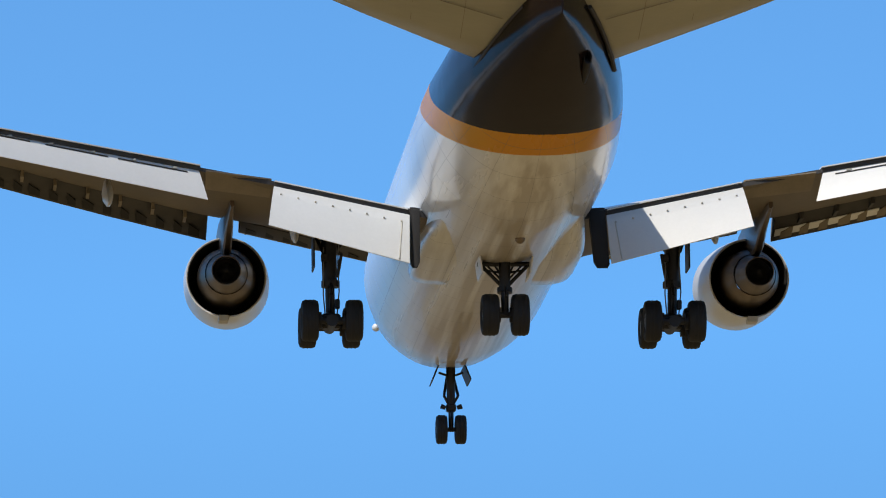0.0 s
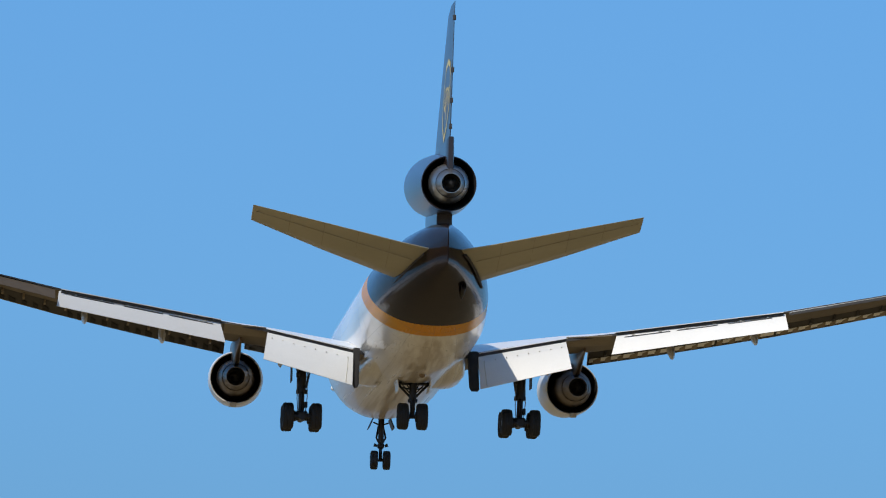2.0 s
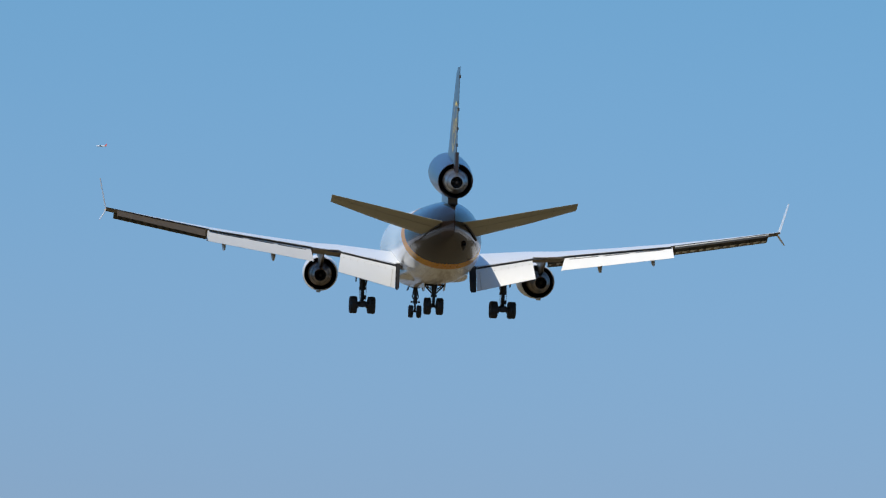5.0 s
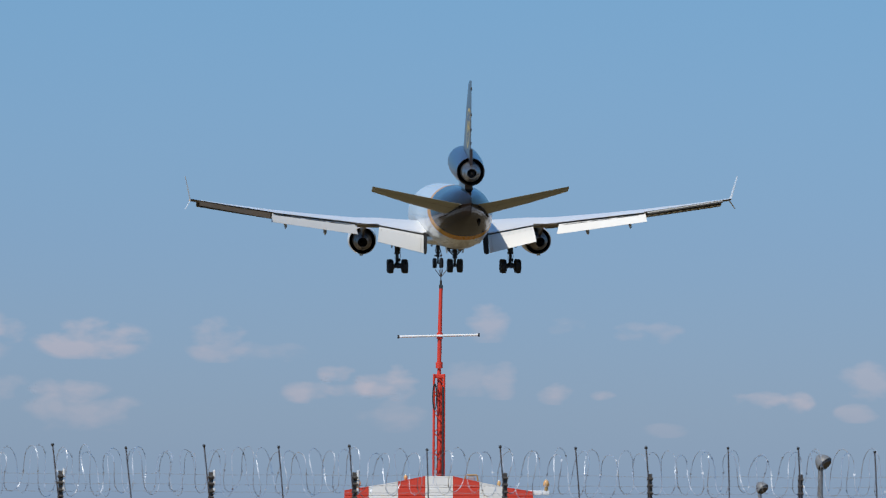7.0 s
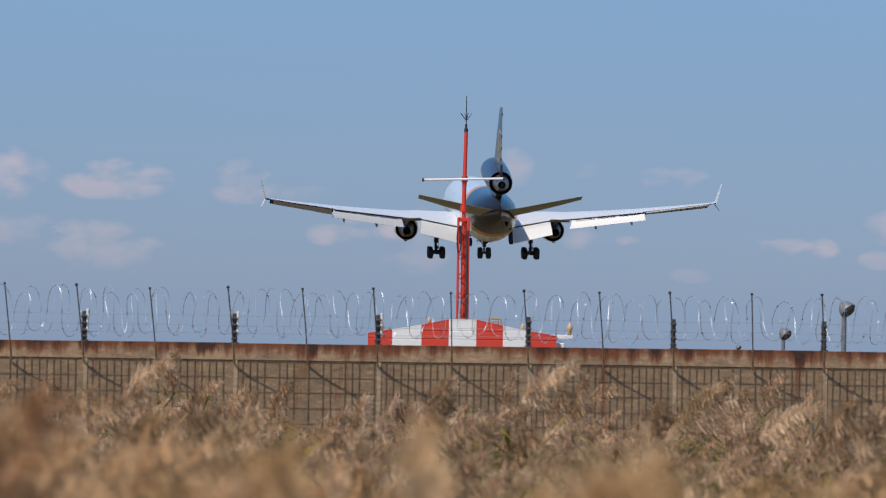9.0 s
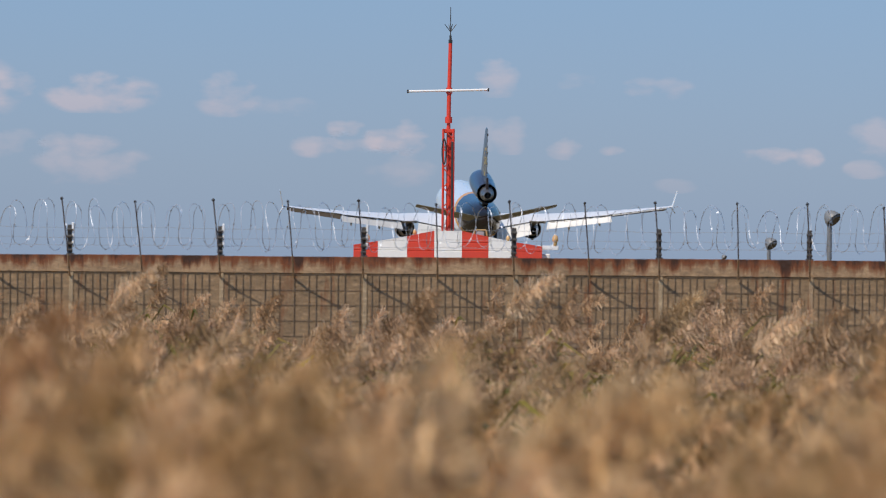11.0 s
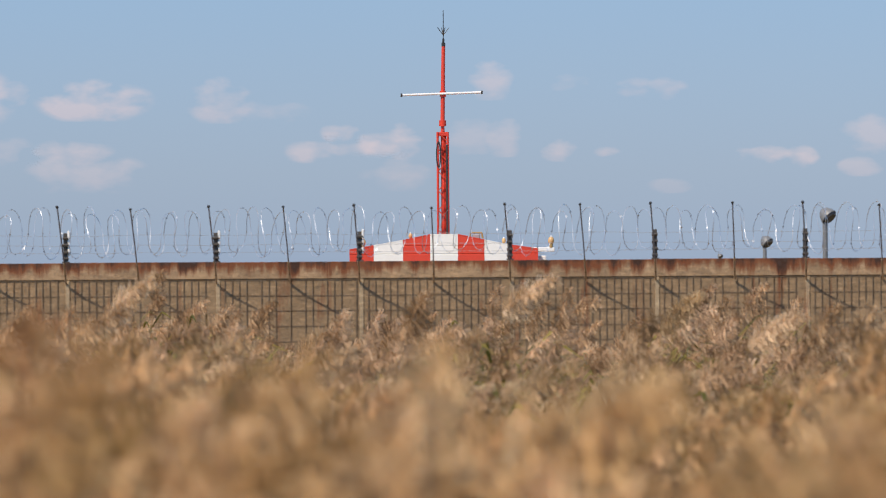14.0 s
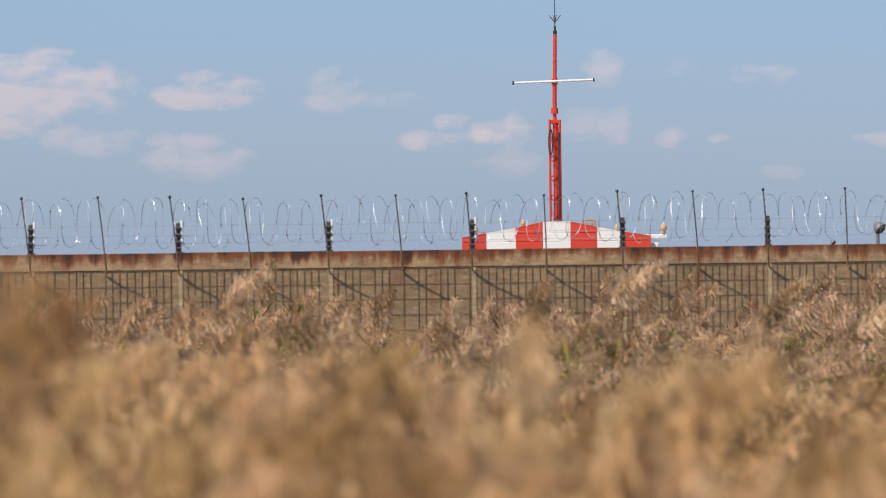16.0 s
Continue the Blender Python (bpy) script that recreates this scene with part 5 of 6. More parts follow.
def build_mast():
    mast = thing("antenna_mast", "red lattice antenna mast with a white cross arm", "antenna mast")
    y = SH_Y + 4.2
    k = y / 15500

    def mx(p):
        return (p - 784) * k

    def mz(p):
        return EYE + (558 - p) * k

    xc = mx(780.5)
    w = 10.5 * k
    z_top = mz(185)
    for a, b in ((-1, -1), (1, -1), (1, 1), (-1, 1)):
        bm = bmesh.new()
        rod(bm, (xc + a * w * 0.86, y + b * w, 0), (xc + a * w * 0.86, y + b * w, z_top), 0.028, 0.028, 8)
        part("leg", bm, M_RED, mast)
    for side in range(4):
        n = 30
        bm = bmesh.new()
        for i in range(n):
            za, zb = z_top * i / n, z_top * (i + 1) / n
            s0 = 1 if i % 2 else -1
            if side == 0:
                rod(bm, (xc + s0 * w * 0.86, y - w, za), (xc - s0 * w * 0.86, y - w, zb), 0.014, 0.014, 4)
            elif side == 1:
                rod(bm, (xc + s0 * w * 0.86, y + w, za), (xc - s0 * w * 0.86, y + w, zb), 0.014, 0.014, 4)
            else:
                xx = xc + (w if side == 2 else -w) * 0.86
                rod(bm, (xx, y + s0 * w, za), (xx, y - s0 * w, zb), 0.014, 0.014, 4)
        part("lattice_bracing", bm, M_RED, mast, "zig-zag red lattice bars", smooth=False)
    bm = bmesh.new()
    rod(bm, (xc + 0.02, y - 0.02, 0), (xc + 0.02, y - 0.02, z_top), 0.065, 0.065, 8)
    part("conduit", bm, M_RED, mast, "red cable conduit inside the lattice")
    bm = bmesh.new()
    rod(bm, (xc + w * 0.70, y - w * 1.1, 0), (xc + w * 0.70, y - w * 1.1, z_top - 0.3), 0.030, 0.030, 6)
    part("cable", bm, M_BLACK, mast, "dark cable up the mast")
    bm = bmesh.new()
    tube(bm, [(xc - w * 0.72 + 0.075 * math.cos(q) * 0.6, y - w * 1.15, mz(225) + 0.30 * math.sin(q)) for q in (2 * math.pi * i / 20 for i in range(21))], 0.016, 6)
    part("cable_loop", bm, M_BLACK, mast, "coiled spare cable")
    bm = bmesh.new()
    box(bm, (xc - w * 0.95, y - w, z_top - 0.09), (xc + w * 0.95, y + w, z_top), 0.01)
    part("head_plate", bm, M_RED, mast, "solid red head plate", smooth=False)
    zj = mz(117)
    bm = bmesh.new()
    rod(bm, (xc, y, z_top), (xc, y, z_top + 0.14), 0.05, 0.04, 10)
    rod(bm, (xc, y, z_top + 0.14), (xc, y, z_top + 0.28), 0.085, 0.085, 12)
    rod(bm, (xc, y, z_top + 0.28), (xc + 0.01, y, zj), 0.052, 0.052, 12)
    rod(bm, (xc + 0.01, y, zj - 0.07), (xc + 0.01, y, zj + 0.07), 0.075, 0.075, 12)
    rod(bm, (xc + 0.01, y, zj), (xc + 0.03, y, mz(33)), 0.050, 0.044, 12)
    part("pole", bm, M_RED, mast, "red tubular upper pole")
    bm = bmesh.new()
    rod(bm, (mx(709), y - 0.08, mz(119)), (mx(850), y - 0.08, mz(115)), 0.028, 0.028, 10)
    arm = part("cross_arm", bm, M_ARMWHITE, mast, "white horizontal cross arm")
    for p, q in ((708, 119), (850.5, 115)):
        bm = bmesh.new()
        rod(bm, (mx(p) - 0.02, y - 0.08, mz(q)), (mx(p) + 0.02, y - 0.08, mz(q)), 0.042, 0.042, 10)
        part("end_cap", bm, M_BLACK, arm)
    bm = bmesh.new()
    zt = mz(33)
    rod(bm, (xc + 0.03, y, zt), (xc + 0.03, y, zt + 0.08), 0.046, 0.046, 10)
    rod(bm, (xc + 0.03, y, zt + 0.08), (xc + 0.03, y, zt + 0.18), 0.026, 0.026, 8)
    rod(bm, (xc + 0.03, y, zt + 0.18), (xc + 0.03, y, zt + 0.84), 0.012, 0.009, 6)
    for q in range(4):
        c, s = math.cos(q * math.pi / 2 + 0.3), math.sin(q * math.pi / 2 + 0.3)
        rod(bm, (xc + 0.03, y, zt + 0.26), (xc + 0.03 + 0.14 * c, y + 0.14 * s, zt + 0.44), 0.010, 0.008, 6)
    part("lightning_rod", bm, M_BLACK, mast, "black lightning rod with four prongs")


def lamp_post(px, py_head, y, size):
    k = y / 15500
    x, z = (px - 784) * k, EYE + (558 - py_head) * k
    lp = thing("lamp_post", "grey apron lamp post with a tilted floodlight head", "lamp post", "lamp posts behind the wall")
    bm = bmesh.new()
    rod(bm, (x - 0.04 * size, y, 0), (x - 0.04 * size, y, z), 0.050 * size, 0.046 * size, 12)
    part("pole", bm, M_LAMPGREY, lp)
    bm = bmesh.new()
    c = Vector((x, y, z + 0.03))
    m = Matrix.Translation(c) @ Matrix.Rotation(radians(-42), 4, "Y") @ Matrix.Rotation(radians(-28), 4, "X") @ Matrix.Diagonal((size, size, size, 1))
    ring = []
    for zz, w, d in ((-0.06, 0.155, 0.13), (-0.02, 0.155, 0.13), (0.06, 0.125, 0.115), (0.12, 0.08, 0.075), (0.16, 0.03, 0.03)):
        ring.append([m @ Vector((math.cos(q) * w, math.sin(q) * d, zz)) for q in (2 * math.pi * i / 14 for i in range(14))])
    loft(bm, ring)
    part("head", bm, M_LAMPGREY, lp, angle=50)
    bm = bmesh.new()
    loft(bm, [[m @ Vector((math.cos(q) * w, math.sin(q) * d, zz)) for q in (2 * math.pi * i / 14 for i in range(14))] for zz, w, d in ((-0.10, 0.12, 0.10), (-0.061, 0.145, 0.12))])
    part("visor", bm, M_BLACK, lp, "dark visor under the head", smooth=False)


build_shelter()
obstruction_lamp(sx(722), SH_Y + 1.2, sz(374.5), 0.62)
obstruction_lamp(sx(888), SH_Y + 1.2, sz(384), 0.62)
obstruction_lamp(sx(637), SH_Y + 1.2, sz(389.5), 0.95)
obstruction_lamp(sx(972), SH_Y + 1.03, sz(389), 0.95)
build_floodlight()
build_mast()
lamp_post(1460, 340, 132.0, 0.84)
lamp_post(1352, 386, 136.0, 0.66)
lamp_post(1270, 411, 140.0, 0.30)


# ---------------------------------------------------------------- clouds low over the horizon
def cloud_material(seed, density):
    m = bpy.data.materials.new("cloud")
    m.use_nodes = True
    n, l = m.node_tree.nodes, m.node_tree.links
    n.remove(n["Principled BSDF"])
    tc = n.new("ShaderNodeTexCoord")
    gen = n.new("ShaderNodeSeparateXYZ")
    l.new(tc.outputs["Generated"], gen.inputs[0])
    u = math_node(n, l, "MULTIPLY_ADD", gen.outputs[0], 2.0, -1.0)
    v = math_node(n, l, "MULTIPLY_ADD", gen.outputs[2], 2.0, -1.0)
    # flat base, domed top
    r2 = math_node(n, l, "ADD", math_node(n, l, "POWER", math_node(n, l, "ABSOLUTE", u), 2.0), math_node(n, l, "POWER", math_node(n, l, "ABSOLUTE", math_node(n, l, "ADD", v, 0.15)), 2.0))
    dome = math_node(n, l, "SUBTRACT", 1.0, r2, clamp=True)
    mp = n.new("ShaderNodeMapping")
    mp.inputs["Location"].default_value = (seed * 3.1, seed * 1.7, seed)
    mp.inputs["Scale"].default_value = (0.75, 1.0, 1.6)
    l.new(tc.outputs["Object"], mp.inputs["Vector"])
    no = n.new("ShaderNodeTexNoise")
    no.inputs["Scale"].default_value = 0.046
    no.inputs["Detail"].default_value = 4
    no.inputs["Roughness"].default_value = 0.52
    l.new(mp.outputs["Vector"], no.inputs["Vector"])
    body = math_node(n, l, "MULTIPLY_ADD", no.outputs["Fac"], 2.9, -1.58)
    a = math_node(n, l, "MULTIPLY", math_node(n, l, "ADD", body, math_node(n, l, "MULTIPLY", dome, 0.75)), 1.5, clamp=True)
    edge = math_node(n, l, "MULTIPLY", dome, 3.0, clamp=True)
    a = math_node(n, l, "MULTIPLY", math_node(n, l, "MULTIPLY", a, edge), 1.35 * density)
    em = n.new("ShaderNodeEmission")
    lum = math_node(n, l, "MULTIPLY_ADD", v, 0.22, 0.78)
    col = mix_color(n, l, lum, (0.38, 0.37, 0.48), (0.70, 0.59, 0.61))
    l.new(col, em.inputs["Color"])
    tr = n.new("ShaderNodeBsdfTransparent")
    mx = n.new("ShaderNodeMixShader")
    l.new(a, mx.inputs[0])
    l.new(tr.outputs[0], mx.inputs[1])
    l.new(em.outputs[0], mx.inputs[2])
    l.new(mx.outputs[0], n["Material Output"].inputs["Surface"])
    return m


CLOUDS = [  # across, up and size, as seen from the field, in thousandths of the distance, and density
    (-61, 29.0, 24, 13, 0.36), (-40.0, 28.3, 14, 5.5, 0.36), (-25.6, 28.2, 8, 6, 0.26), (-20.0, 26.8, 10, 3, 0.15), (-49.5, 29.2, 5, 4, 0.24),
    (-42.5, 22.3, 10, 3.4, 0.26), (-41.0, 20.0, 15, 5.5, 0.20), (-53, 22.5, 13, 5, 0.18),
    (-15.2, 22.4, 7, 3.6, 0.30), (-11.9, 24.4, 5, 3, 0.34), (-6.2, 23.4, 8, 5, 0.36), (-9.0, 22.4, 9, 2.6, 0.26), (-5.5, 19.6, 9, 4.5, 0.16),
    (5.2, 30.4, 6, 5.5, 0.28), (2.9, 24.0, 9, 5, 0.16), (6.9, 23.9, 5, 5.5, 0.20), (13.3, 22.1, 5.5, 3, 0.28), (18.8, 21.9, 5, 1.6, 0.36),
    (14.6, 29.7, 6, 2.6, 0.14), (23.6, 29.2, 9, 3.4, 0.24), (35.9, 21.5, 8, 2.7, 0.32), (40.4, 21.2, 5, 3.2, 0.32),
    (48.2, 23.8, 8, 5.5, 0.22), (25.6, 17.9, 6, 2, 0.10), (47.5, 20.0, 6, 2.6, 0.20),
]


def build_clouds():
    d = 4600.0
    for i, (a, u, w, h, thick) in enumerate(CLOUDS):
        bm = bmesh.new()
        y = d + i * 6
        s = y / 1000
        c = Vector((a * s, 0, u * s))
        vs = [bm.verts.new(Vector((p * w * s * 0.52, 0, q * h * s * 0.50))) for p, q in ((-1, -1), (1, -1), (1, 1), (-1, 1))]
        bm.faces.new(vs)
        ob = new("backdrop", finish("backdrop", bm, cloud_material(i + 1, thick), smooth=False))
        ob.matrix_world = pose(c.x, y, EYE + c.z)
        tagged(ob, "pale low cloud far over the horizon", "cloud", kind="structure")
        ob.visible_shadow = False


build_clouds()


# ---------------------------------------------------------------- another airliner, very far off
def build_far_airliner():
    far = thing("far_airliner", "tiny white airliner very far off in the sky", "airplane")
    bm = bmesh.new()
    lathe(bm, [(-3.2, 0.04), (-2.6, 0.25), (-1.5, 0.36), (2.0, 0.36), (2.8, 0.24), (3.2, 0.04)], k=12, cap=True)
    part("fuselage", bm, M_WHITE, far)
    for s in (-1, 1):
        bm = bmesh.new()
        loft(bm, [[Vector((s * x, yl, z)), Vector((s * x, 0.5 * (yl + yt), z + th)), Vector((s * x, yt, z)), Vector((s * x, 0.5 * (yl + yt), z - th))]
                  for x, yl, yt, z, th in ((0.2, 0.9, -0.5, -0.12, 0.06), (3.0, -0.9, -1.3, 0.25, 0.02))])
        part("wing", bm, M_WHITE, far)
        bm = bmesh.new()
        loft(bm, [[Vector((s * x, yl, z)), Vector((s * x, 0.5 * (yl + yt), z + 0.03)), Vector((s * x, yt, z)), Vector((s * x, 0.5 * (yl + yt), z - 0.03))]
                  for x, yl, yt, z in ((0.1, -2.3, -3.0, 0.1), (1.1, -2.9, -3.2, 0.2))])
        part("stabiliser", bm, M_WHITE, far)
    bm = bmesh.new()
    loft(bm, [[Vector((0, yl, z)), Vector((0.04, 0.5 * (yl + yt), z)), Vector((0, yt, z)), Vector((-0.04, 0.5 * (yl + yt), z))] for z, yl, yt in ((0.2, -2.0, -3.0), (1.3, -2.9, -3.4))])
    part("fin", bm, M_RED, far, "red fin")
    return far


far_airliner = build_far_airliner()


# ---------------------------------------------------------------- reeds between the camera and the wall
def reed(bm_v, bm_f, mats, base, h, lean, rnd, plume, detail, green):
    """One reed: stem, leaves and, on most, a feathery plume bent by the wind."""
    bx, by, bz = base
    head = rnd.uniform(0.0, 2 * math.pi)
    sway = Vector((lean + rnd.uniform(-0.05, 0.05), rnd.uniform(-0.06, 0.06), 0))

    def at(f):
        return Vector((bx, by, bz)) + Vector((0, 0, h * f)) + sway * (f * f) * h

    def quad(a, b, c, d, m):
        i = len(bm_v)
        bm_v.extend((a, b, c, d))
        bm_f.append((i, i + 1, i + 2, i + 3))
        mats.append(m)

    # stem: two crossed tapered blades
    for ang in (head, head + 1.57):
        o = Vector((math.cos(ang), math.sin(ang), 0)) * 0.0045
        pts = [at(f) for f in (0.0, 0.5, 1.0)]
        for p, q, w0, w1 in ((pts[0], pts[1], 1.2, 1.0), (pts[1], pts[2], 1.0, 0.5)):
            quad(p - o * w0, p + o * w0, q + o * w1, q - o * w1, 2)
    # leaves
    for i in range(detail["leaves"] + (7 if green > 0.5 else 0)):
        f = rnd.uniform(0.35, 0.92)
        leaf = 3 if rnd.random() < green else 1
        a = rnd.gauss(0.0, 0.9)
        d = Vector((math.cos(a), math.sin(a), 0))
        L = rnd.uniform(0.25, 0.55)
        w = rnd.uniform(0.008, 0.016) * (1.5 if leaf == 3 else 1.0)
        side = Vector((-d.y, d.x, 0.25)) * w
        p0 = at(f)
        p1 = p0 + d * L * 0.45 + Vector((0, 0, L * 0.42))
        p2 = p0 + d * L * 0.95 + Vector((0, 0, L * rnd.uniform(0.1, 0.5)))
        quad(p0 - side * 0.5, p0 + side * 0.5, p1 + side, p1 - side, leaf)
        quad(p1 - side, p1 + side, p2 + side * 0.12, p2 - side * 0.12, leaf)
    if plume:
        L = rnd.uniform(*detail["plume"])
        top = at(1.0)
        axis = Vector((rnd.uniform(0.05, 0.95), rnd.uniform(-0.3, 0.3), 0.85)).normalized()
        for i in range(detail["barbs"]):
            f = i / detail["barbs"]
            p = top + axis * L * f + Vector((0.10 * L * f * f, 0, -0.24 * L * f * f))
            a = rnd.uniform(0, 2 * math.pi)
            # the wind combs the barbs to one side
            d = (axis * 0.42 + Vector((0.32 + 0.68 * math.cos(a), 0.45 * math.sin(a * 1.3), 0.64 * math.sin(a) - 0.12))).normalized()
            bl = L * 0.36 * (1 - 0.70 * f) * rnd.uniform(0.6, 1.2) * (0.45 + 0.55 * min(1, f * 5))
            side = d.cross(Vector((0.1, 1, 0.1))).normalized() * detail["barb_w"] * rnd.uniform(0.6, 1.3)
            q = p + d * bl - Vector((0, 0, 0.14 * bl))
            quad(p - side * 0.5, p + side * 0.5, q + side, q - side, 0)


def reed_data(places, rnd, detail):
    v, f, m = [], [], []
    for x, y, h, pl, gr in places:
        reed(v, f, m, (x, y, 0.0), h, 0.09, rnd, pl, detail, gr)
    return v, f, m


def reed_mesh(name, v, f, m, only=None, mats=(M_PLUME, M_REEDLEAF, M_REEDSTEM, M_REEDGREEN)):
    me = bpy.data.meshes.new(name)
    if only is not None:
        f = [q for q, k in zip(f, m) if k == only]
        used = [i for q in f for i in q]
        v = [v[i] for i in used]
        f = [(4 * i, 4 * i + 1, 4 * i + 2, 4 * i + 3) for i in range(len(f))]
        m = [0] * len(f)
    me.from_pydata([tuple(p) for p in v], [], f)
    for mt in (mats if only is None else (mats[only],)):
        me.materials.append(mt)
    me.polygons.foreach_set("material_index", m)
    me.update()
    return me


NEAR = dict(leaves=7, barbs=95, barb_w=0.0052, plume=(0.28, 0.52))
FAR = dict(leaves=7, barbs=170, barb_w=0.0045, plume=(0.36, 0.70))
HOLLOW = 0.004       # bearing of the hollow, as x over y
PLUME_RISE = 0.25      # what a plume adds to a stem's height


def build_reeds():
    rnd = random.Random(3)
    clumps = []
    # clumps near the camera, which rock in the wind
    kinds = []
    for k in range(8):
        places = []
        for i in range(12):
            a, r = rnd.uniform(0, 2 * math.pi), 0.42 * math.sqrt(rnd.random())
            places.append((r * math.cos(a), r * math.sin(a), 1.72 - PLUME_RISE - abs(rnd.gauss(0, 0.14)) + (0.10 if rnd.random() < 0.12 else 0), rnd.random() < (0.8 if k % 2 else 0.42), 0.5 if k in (0, 2, 4, 7) else 0.05))
        v, f, m = reed_data(places, rnd, NEAR)
        mats = (M_PLUME, M_REEDLEAF if k % 2 else M_REEDGOLD, M_REEDSTEM, M_REEDGREEN)
        kinds.append([(n, reed_mesh(n, v, f, m, i, mats)) for i, n in enumerate(("plume", "leaf", "stem", "green_leaf")) if i in m])
    y = 6.6
    while y < 44.0:
        half = 0.072 * y + 0.55
        n = max(2, int(2 * half / 0.74))
        for i in range(n):
            x = lerp(-half, half, (i + rnd.uniform(0.15, 0.85)) / n)
            ob = thing("reed_clump", "clump of dry reeds with pale tan plumes", "reeds", "reed clumps in the field")
            for nm, me in rnd.choice(kinds):
                tagged(new(nm, me), kind="stuff").parent = ob
            yy = y + rnd.uniform(-0.3, 0.3)
            bump = noise.noise(Vector((x * 0.9, yy * 0.22, 7.0)))
            ob.scale = (1, 1, (lerp(1.01, 0.945, (yy - 8) / 14) if yy < 22 else lerp(0.945, 0.935, (yy - 22) / 22)) * (1.0 + lerp(0.09, 0.27, min(1, yy / 44)) * bump) * rnd.uniform(0.975, 1.03))
            # a hollow in the middle of the field, higher reeds to both sides
            hollow = math.exp(-((x / yy - HOLLOW) / 0.018) ** 2)
            ob.scale.z *= 1.025 - hollow * lerp(0.085, 0.27, min(1, max(0, (yy - 9) / 30)))
            clumps.append((ob, x, yy, rnd.uniform(0, 6.28)))
        y += 0.74 + 0.010 * y
    # the bed beyond, in strips that shift a little
    beds = []
    for j in range(12):
        y0, y1 = lerp(45, 113, j / 12), lerp(45, 113, (j + 1) / 12)
        places = []
        half = 0.066 * y1 + 1.2
        count = int(2 * half * (y1 - y0) * 3.0)
        for i in range(count):
            x, yy = rnd.uniform(-half, half), rnd.uniform(y0, y1)
            f = (yy - 45) / 68
            # taller tufts here and there
            tuft = max(-0.4, noise.noise(Vector((x * 0.6, yy * 0.3, 3.0))))
            h = lerp(1.62, 1.96, f) - abs(rnd.gauss(0, lerp(0.20, 0.30, f))) + lerp(0.5, 1.15, f) * tuft
            if rnd.random() < 0.03 * f:
                h += rnd.uniform(0.2, 0.5)
            patch = noise.noise(Vector((x * 0.45, yy * 0.12, 9.0)))
            lush = patch > -0.02
            places.append((x, yy, h - PLUME_RISE + (0.10 if lush else -0.08), rnd.random() < (0.27 if lush else 0.50), 0.80 if lush else 0.18))
        v, f, m = reed_data(places, rnd, FAR)
        ob = new("reed_bed", reed_mesh("reed_bed", v, f, m, None, (M_PLUMEGREY, M_REEDDARK, M_REEDSTEM, M_REEDGREEN)))
        tagged(ob, "bed of tall dry reeds in front of the wall", "reeds", kind="stuff")
        beds.append(ob)
    # a few brown reeds stand taller than the rest, close by
    tall = thing("tall_reed", "tall brown reeds bending in the wind close by", "reeds")
    v, f, m = reed_data([(0.0, 0.0, 1.61, True, 0.0), (-0.06, 0.05, 1.46, True, 0.0)], rnd, NEAR)
    for i, nm in enumerate(("plume", "leaf", "stem")):
        tagged(new(nm, reed_mesh(nm, v, f, m, i, (M_REEDBROWN, M_REEDBROWN, M_REEDSTEM, M_REEDGREEN))), kind="stuff").parent = tall
    # single reeds that stand out of the bed
    singles = []
    for x, yy, h, mat, label in ((-2.78, 70.0, 2.12, M_PLUMEPALE, "tall reed with a pale silvery plume"), (0.50, 70.0, 2.14, M_PLUMEPALE, "tall reed with a pale silvery plume"),
                                 (2.36, 70.0, 1.86, M_PLUMEPALE, "reed with a large pale plume"), (2.62, 66.0, 1.80, M_PLUMEGREY, "reed with a large greyish plume"),
                                 (-0.42, 72.0, 1.90, M_PLUMEGREY, "reed with a weathered brown plume"), (1.75, 74.0, 1.98, M_PLUMEGREY, "reed with a weathered brown plume")):
        one = thing("plume_reed", label, "reed", "single reeds")
        v, f, m = [], [], []
        reed(v, f, m, (0.0, 0.0, 0.0), h, 0.02, rnd, True, dict(leaves=4, barbs=340, barb_w=0.0042, plume=(0.50, 0.56)), 0.1)
        for i, nm in enumerate(("plume", "leaf", "stem")):
            tagged(new(nm, reed_mesh(nm, v, f, m, i, (mat, M_REEDLEAF, M_REEDSTEM, M_REEDGREEN))), kind="stuff").parent = one
        singles.append((one, x, yy))
    # one broad yellow leaf across the bed
    leaf = thing("yellow_leaf", "broad yellow reed leaf bent over the bed", "leaf")
    v = [Vector(p) for p in ((-0.10, 0, 1.20), (-0.07, 0, 1.20), (-0.05, 0, 1.66), (-0.02, 0, 1.63), (0.15, 0.02, 1.79), (0.155, 0.02, 1.775))]
    me = bpy.data.meshes.new("blade")
    me.from_pydata(v, [], [(0, 1, 3, 2), (2, 3, 5, 4)])
    me.materials.append(M_YELLOWLEAF)
    new("blade", me).parent = leaf
    singles.append((leaf, -1.16, 64.0))
    return clumps, beds, tall, singles


reed_clumps, reed_beds, tall_reed, single_reeds = build_reeds()


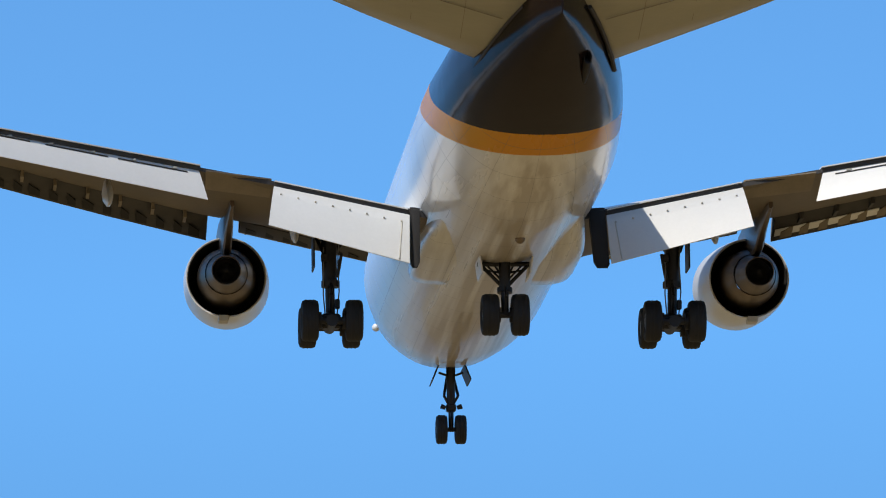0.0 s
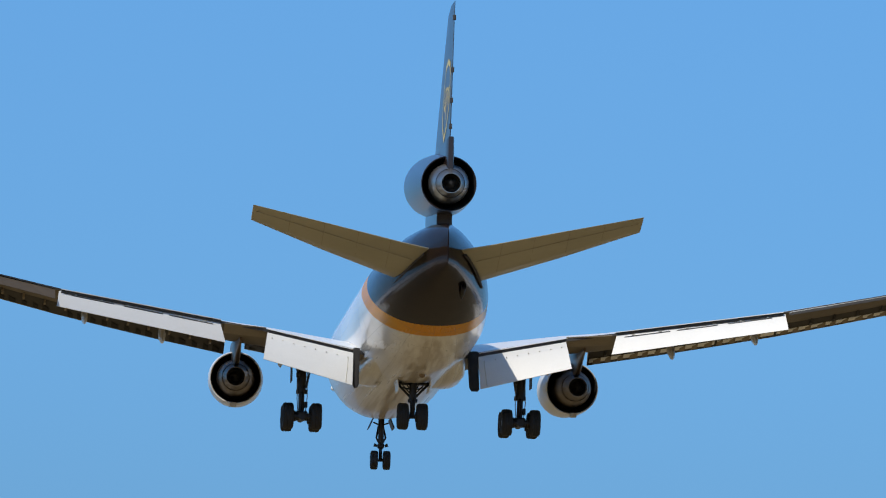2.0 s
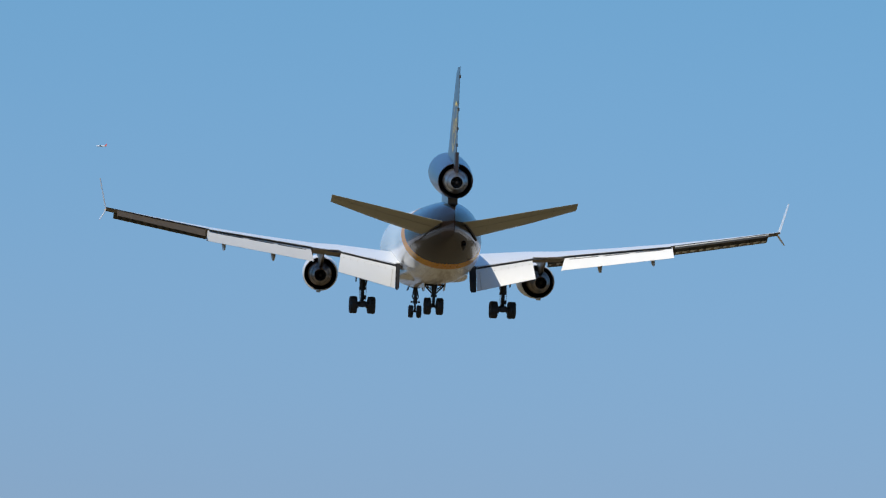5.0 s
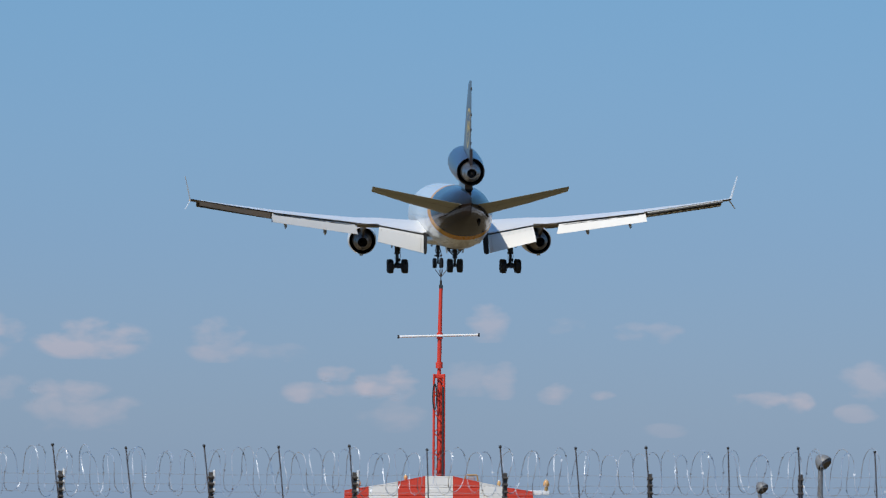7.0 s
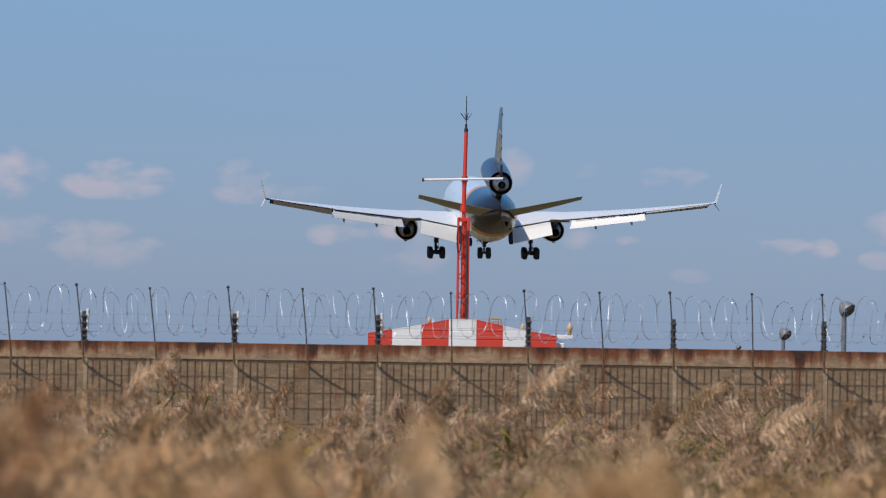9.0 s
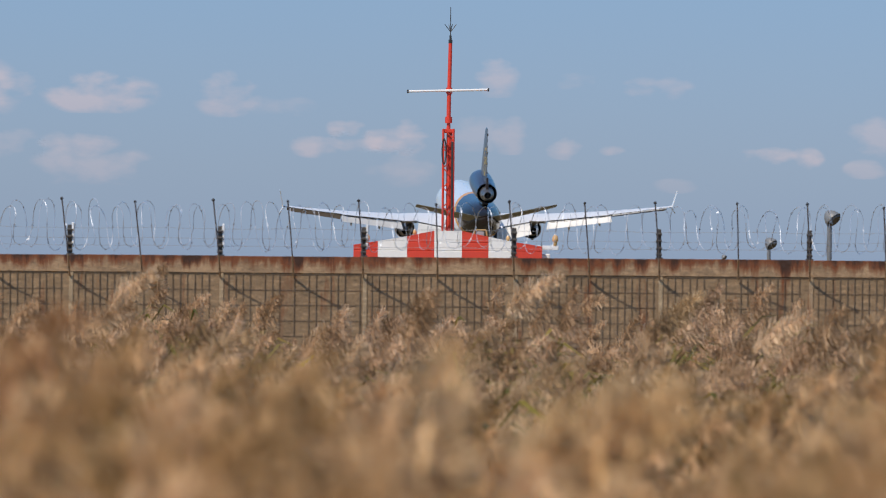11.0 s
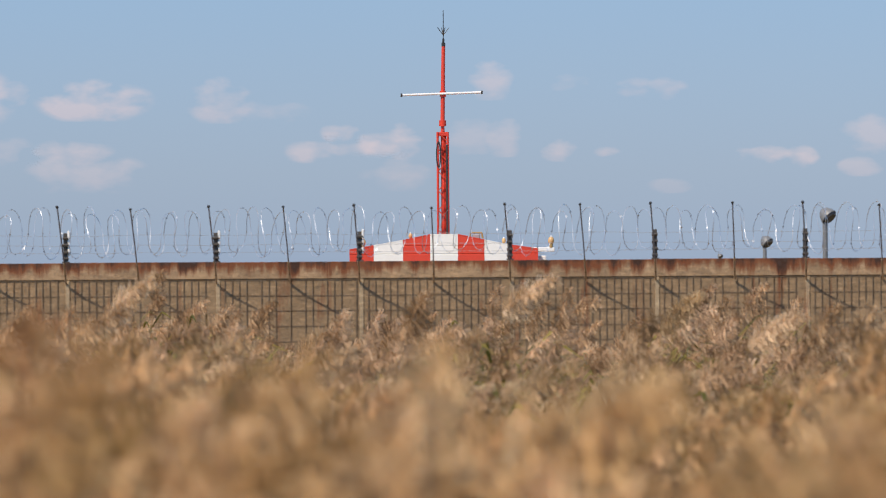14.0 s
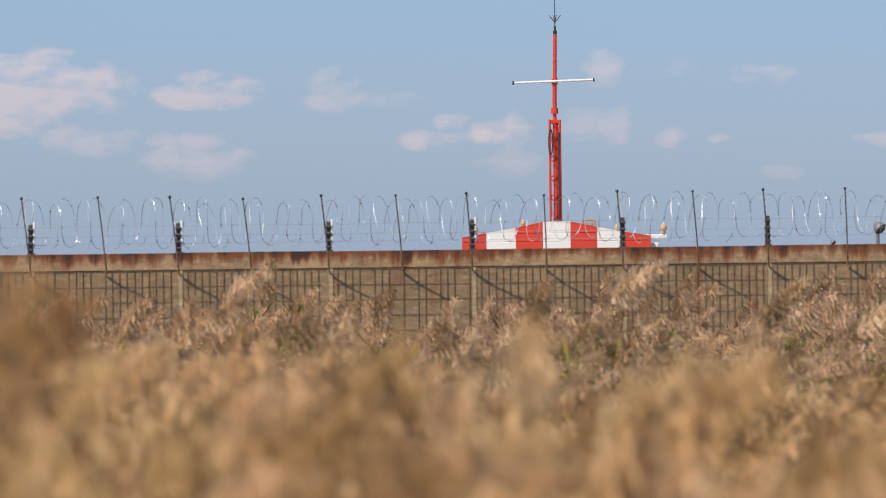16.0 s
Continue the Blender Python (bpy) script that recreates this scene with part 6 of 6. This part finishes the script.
# ---------------------------------------------------------------- what moves
# seconds, x, y, z, pitch, yaw, bank of the landing airliner
AIRLINER_ROWS = [
    (0, -2.01, 265.79, 72.32, 5.73, 4.50, -0.63), (0.5, -1.80, 303.60, 69.68, 4.46, 4.22, -0.69), (1, -1.56, 344.32, 67.09, 3.73, 3.84, -0.64),
    (1.5, -1.34, 383.42, 64.58, 3.07, 3.62, -0.59), (2, -1.12, 425.84, 62.01, 2.76, 3.61, -0.58), (2.5, -0.89, 465.12, 59.53, 3.28, 3.71, -0.50),
    (3, -0.67, 506.89, 57.00, 3.72, 3.62, -0.43), (3.5, -0.45, 545.70, 54.47, 3.73, 3.39, -0.35), (4, -0.21, 587.95, 51.93, 3.50, 3.25, -0.28),
    (4.5, 0.00, 626.12, 49.41, 2.95, 3.19, -0.25), (4.7, 0.09, 641.88, 48.40, 2.85, 3.15, -0.30), (6.8, 1.02, 815.97, 37.78, 2.81, 3.62, -0.60),
    (7, 1.13, 829.76, 36.86, 3.02, 3.54, -0.49), (7.5, 1.29, 867.17, 34.30, 3.60, 3.72, -0.45), (8, 1.57, 910.12, 31.53, 3.90, 3.85, 0.02),
    (8.5, 1.80, 947.75, 29.03, 4.08, 4.08, -0.25), (9, 2.05, 993.41, 26.58, 4.28, 4.17, -0.33), (9.5, 2.19, 1030.35, 24.33, 4.26, 4.42, -0.58),
    (9.7, 2.32, 1045.80, 23.12, 4.31, 4.35, -0.60), (11.8, 3.15, 1210.0, 15.6, 5.0, 4.30, 0.0), (12.0, 3.24, 1225.0, 14.6, 5.0, 4.28, 0.1),
    (12.5, 3.45, 1263.0, 12.9, 5.2, 4.20, 0.1), (13.0, 3.70, 1301.0, 11.1, 5.2, 4.0, 0.0), (13.5, 3.9, 1339.0, 9.1, 5.2, 3.5, 0.0),
    (14.0, 4.1, 1377.0, 7.3, 5.2, 2.5, 0.0), (14.6, 4.2, 1422.0, 6.0, 4.8, 1.2, 0.0), (15.2, 4.2, 1464.0, 5.55, 3.0, 0.4, 0.0), (16.0, 4.2, 1515.0, 5.45, 0.5, 0.0, 0.0),
]


def motions():
    walk(airliner, [(t, pose(x, y, z, 0, 0, w) @ pose(0, 0, 0, p) @ pose(0, 0, 0, 0, b)) for t, x, y, z, p, w, b in AIRLINER_ROWS])
    walk(far_airliner, [(0, pose(-143, 4700, 402, 2, 0, 68)), (3.5, pose(-167.7, 4700, 383.6, 2, 0, 68)), (4.1, pose(-172.6, 4700, 376, 2, 0, 68)), (16, pose(-255, 4700, 310, 2, 0, 68))])
    rnd = random.Random(21)
    for ob, x, y, ph in reed_clumps:
        amp = rnd.uniform(1.1, 2.4)
        sp = rnd.uniform(0.75, 1.2)
        rows = []
        for i in range(33):
            t = i * 0.5
            g = math.sin(t * 2.1 * sp + ph) + 0.6 * math.sin(t * 4.7 * sp + 2 * ph - 0.15 * x)
            rows.append((t, pose(x, y, 0, 0.4 * amp * math.sin(t * 3.1 + ph), 1.5 + amp * g, 0)))
        walk(ob, rows)
    for j, ob in enumerate(reed_beds):
        rows = []
        for i in range(33):
            t = i * 0.5
            rows.append((t, pose(0.035 * math.sin(2.3 * t + 1.3 * j) + 0.02 * math.sin(5.1 * t + j), 0, 0.006 * math.sin(3.0 * t + j))))
        walk(ob, rows)
    for k, (ob, x, y) in enumerate(single_reeds):
        walk(ob, [(0.5 * i, pose(x, y, 0, 0, 0.9 * math.sin(1.05 * i + 1.7 * k) + 0.5 * math.sin(2.3 * i + k), 0)) for i in range(33)])
    walk(tall_reed, [(0.5 * i, pose(-0.98, 14.0, 0, 0, 0.8 * math.sin(1.9 * i * 0.5) + (1.0 if i < 27 else 1.0 - 0.55 * (i - 26)), 0)) for i in range(33)])


motions()
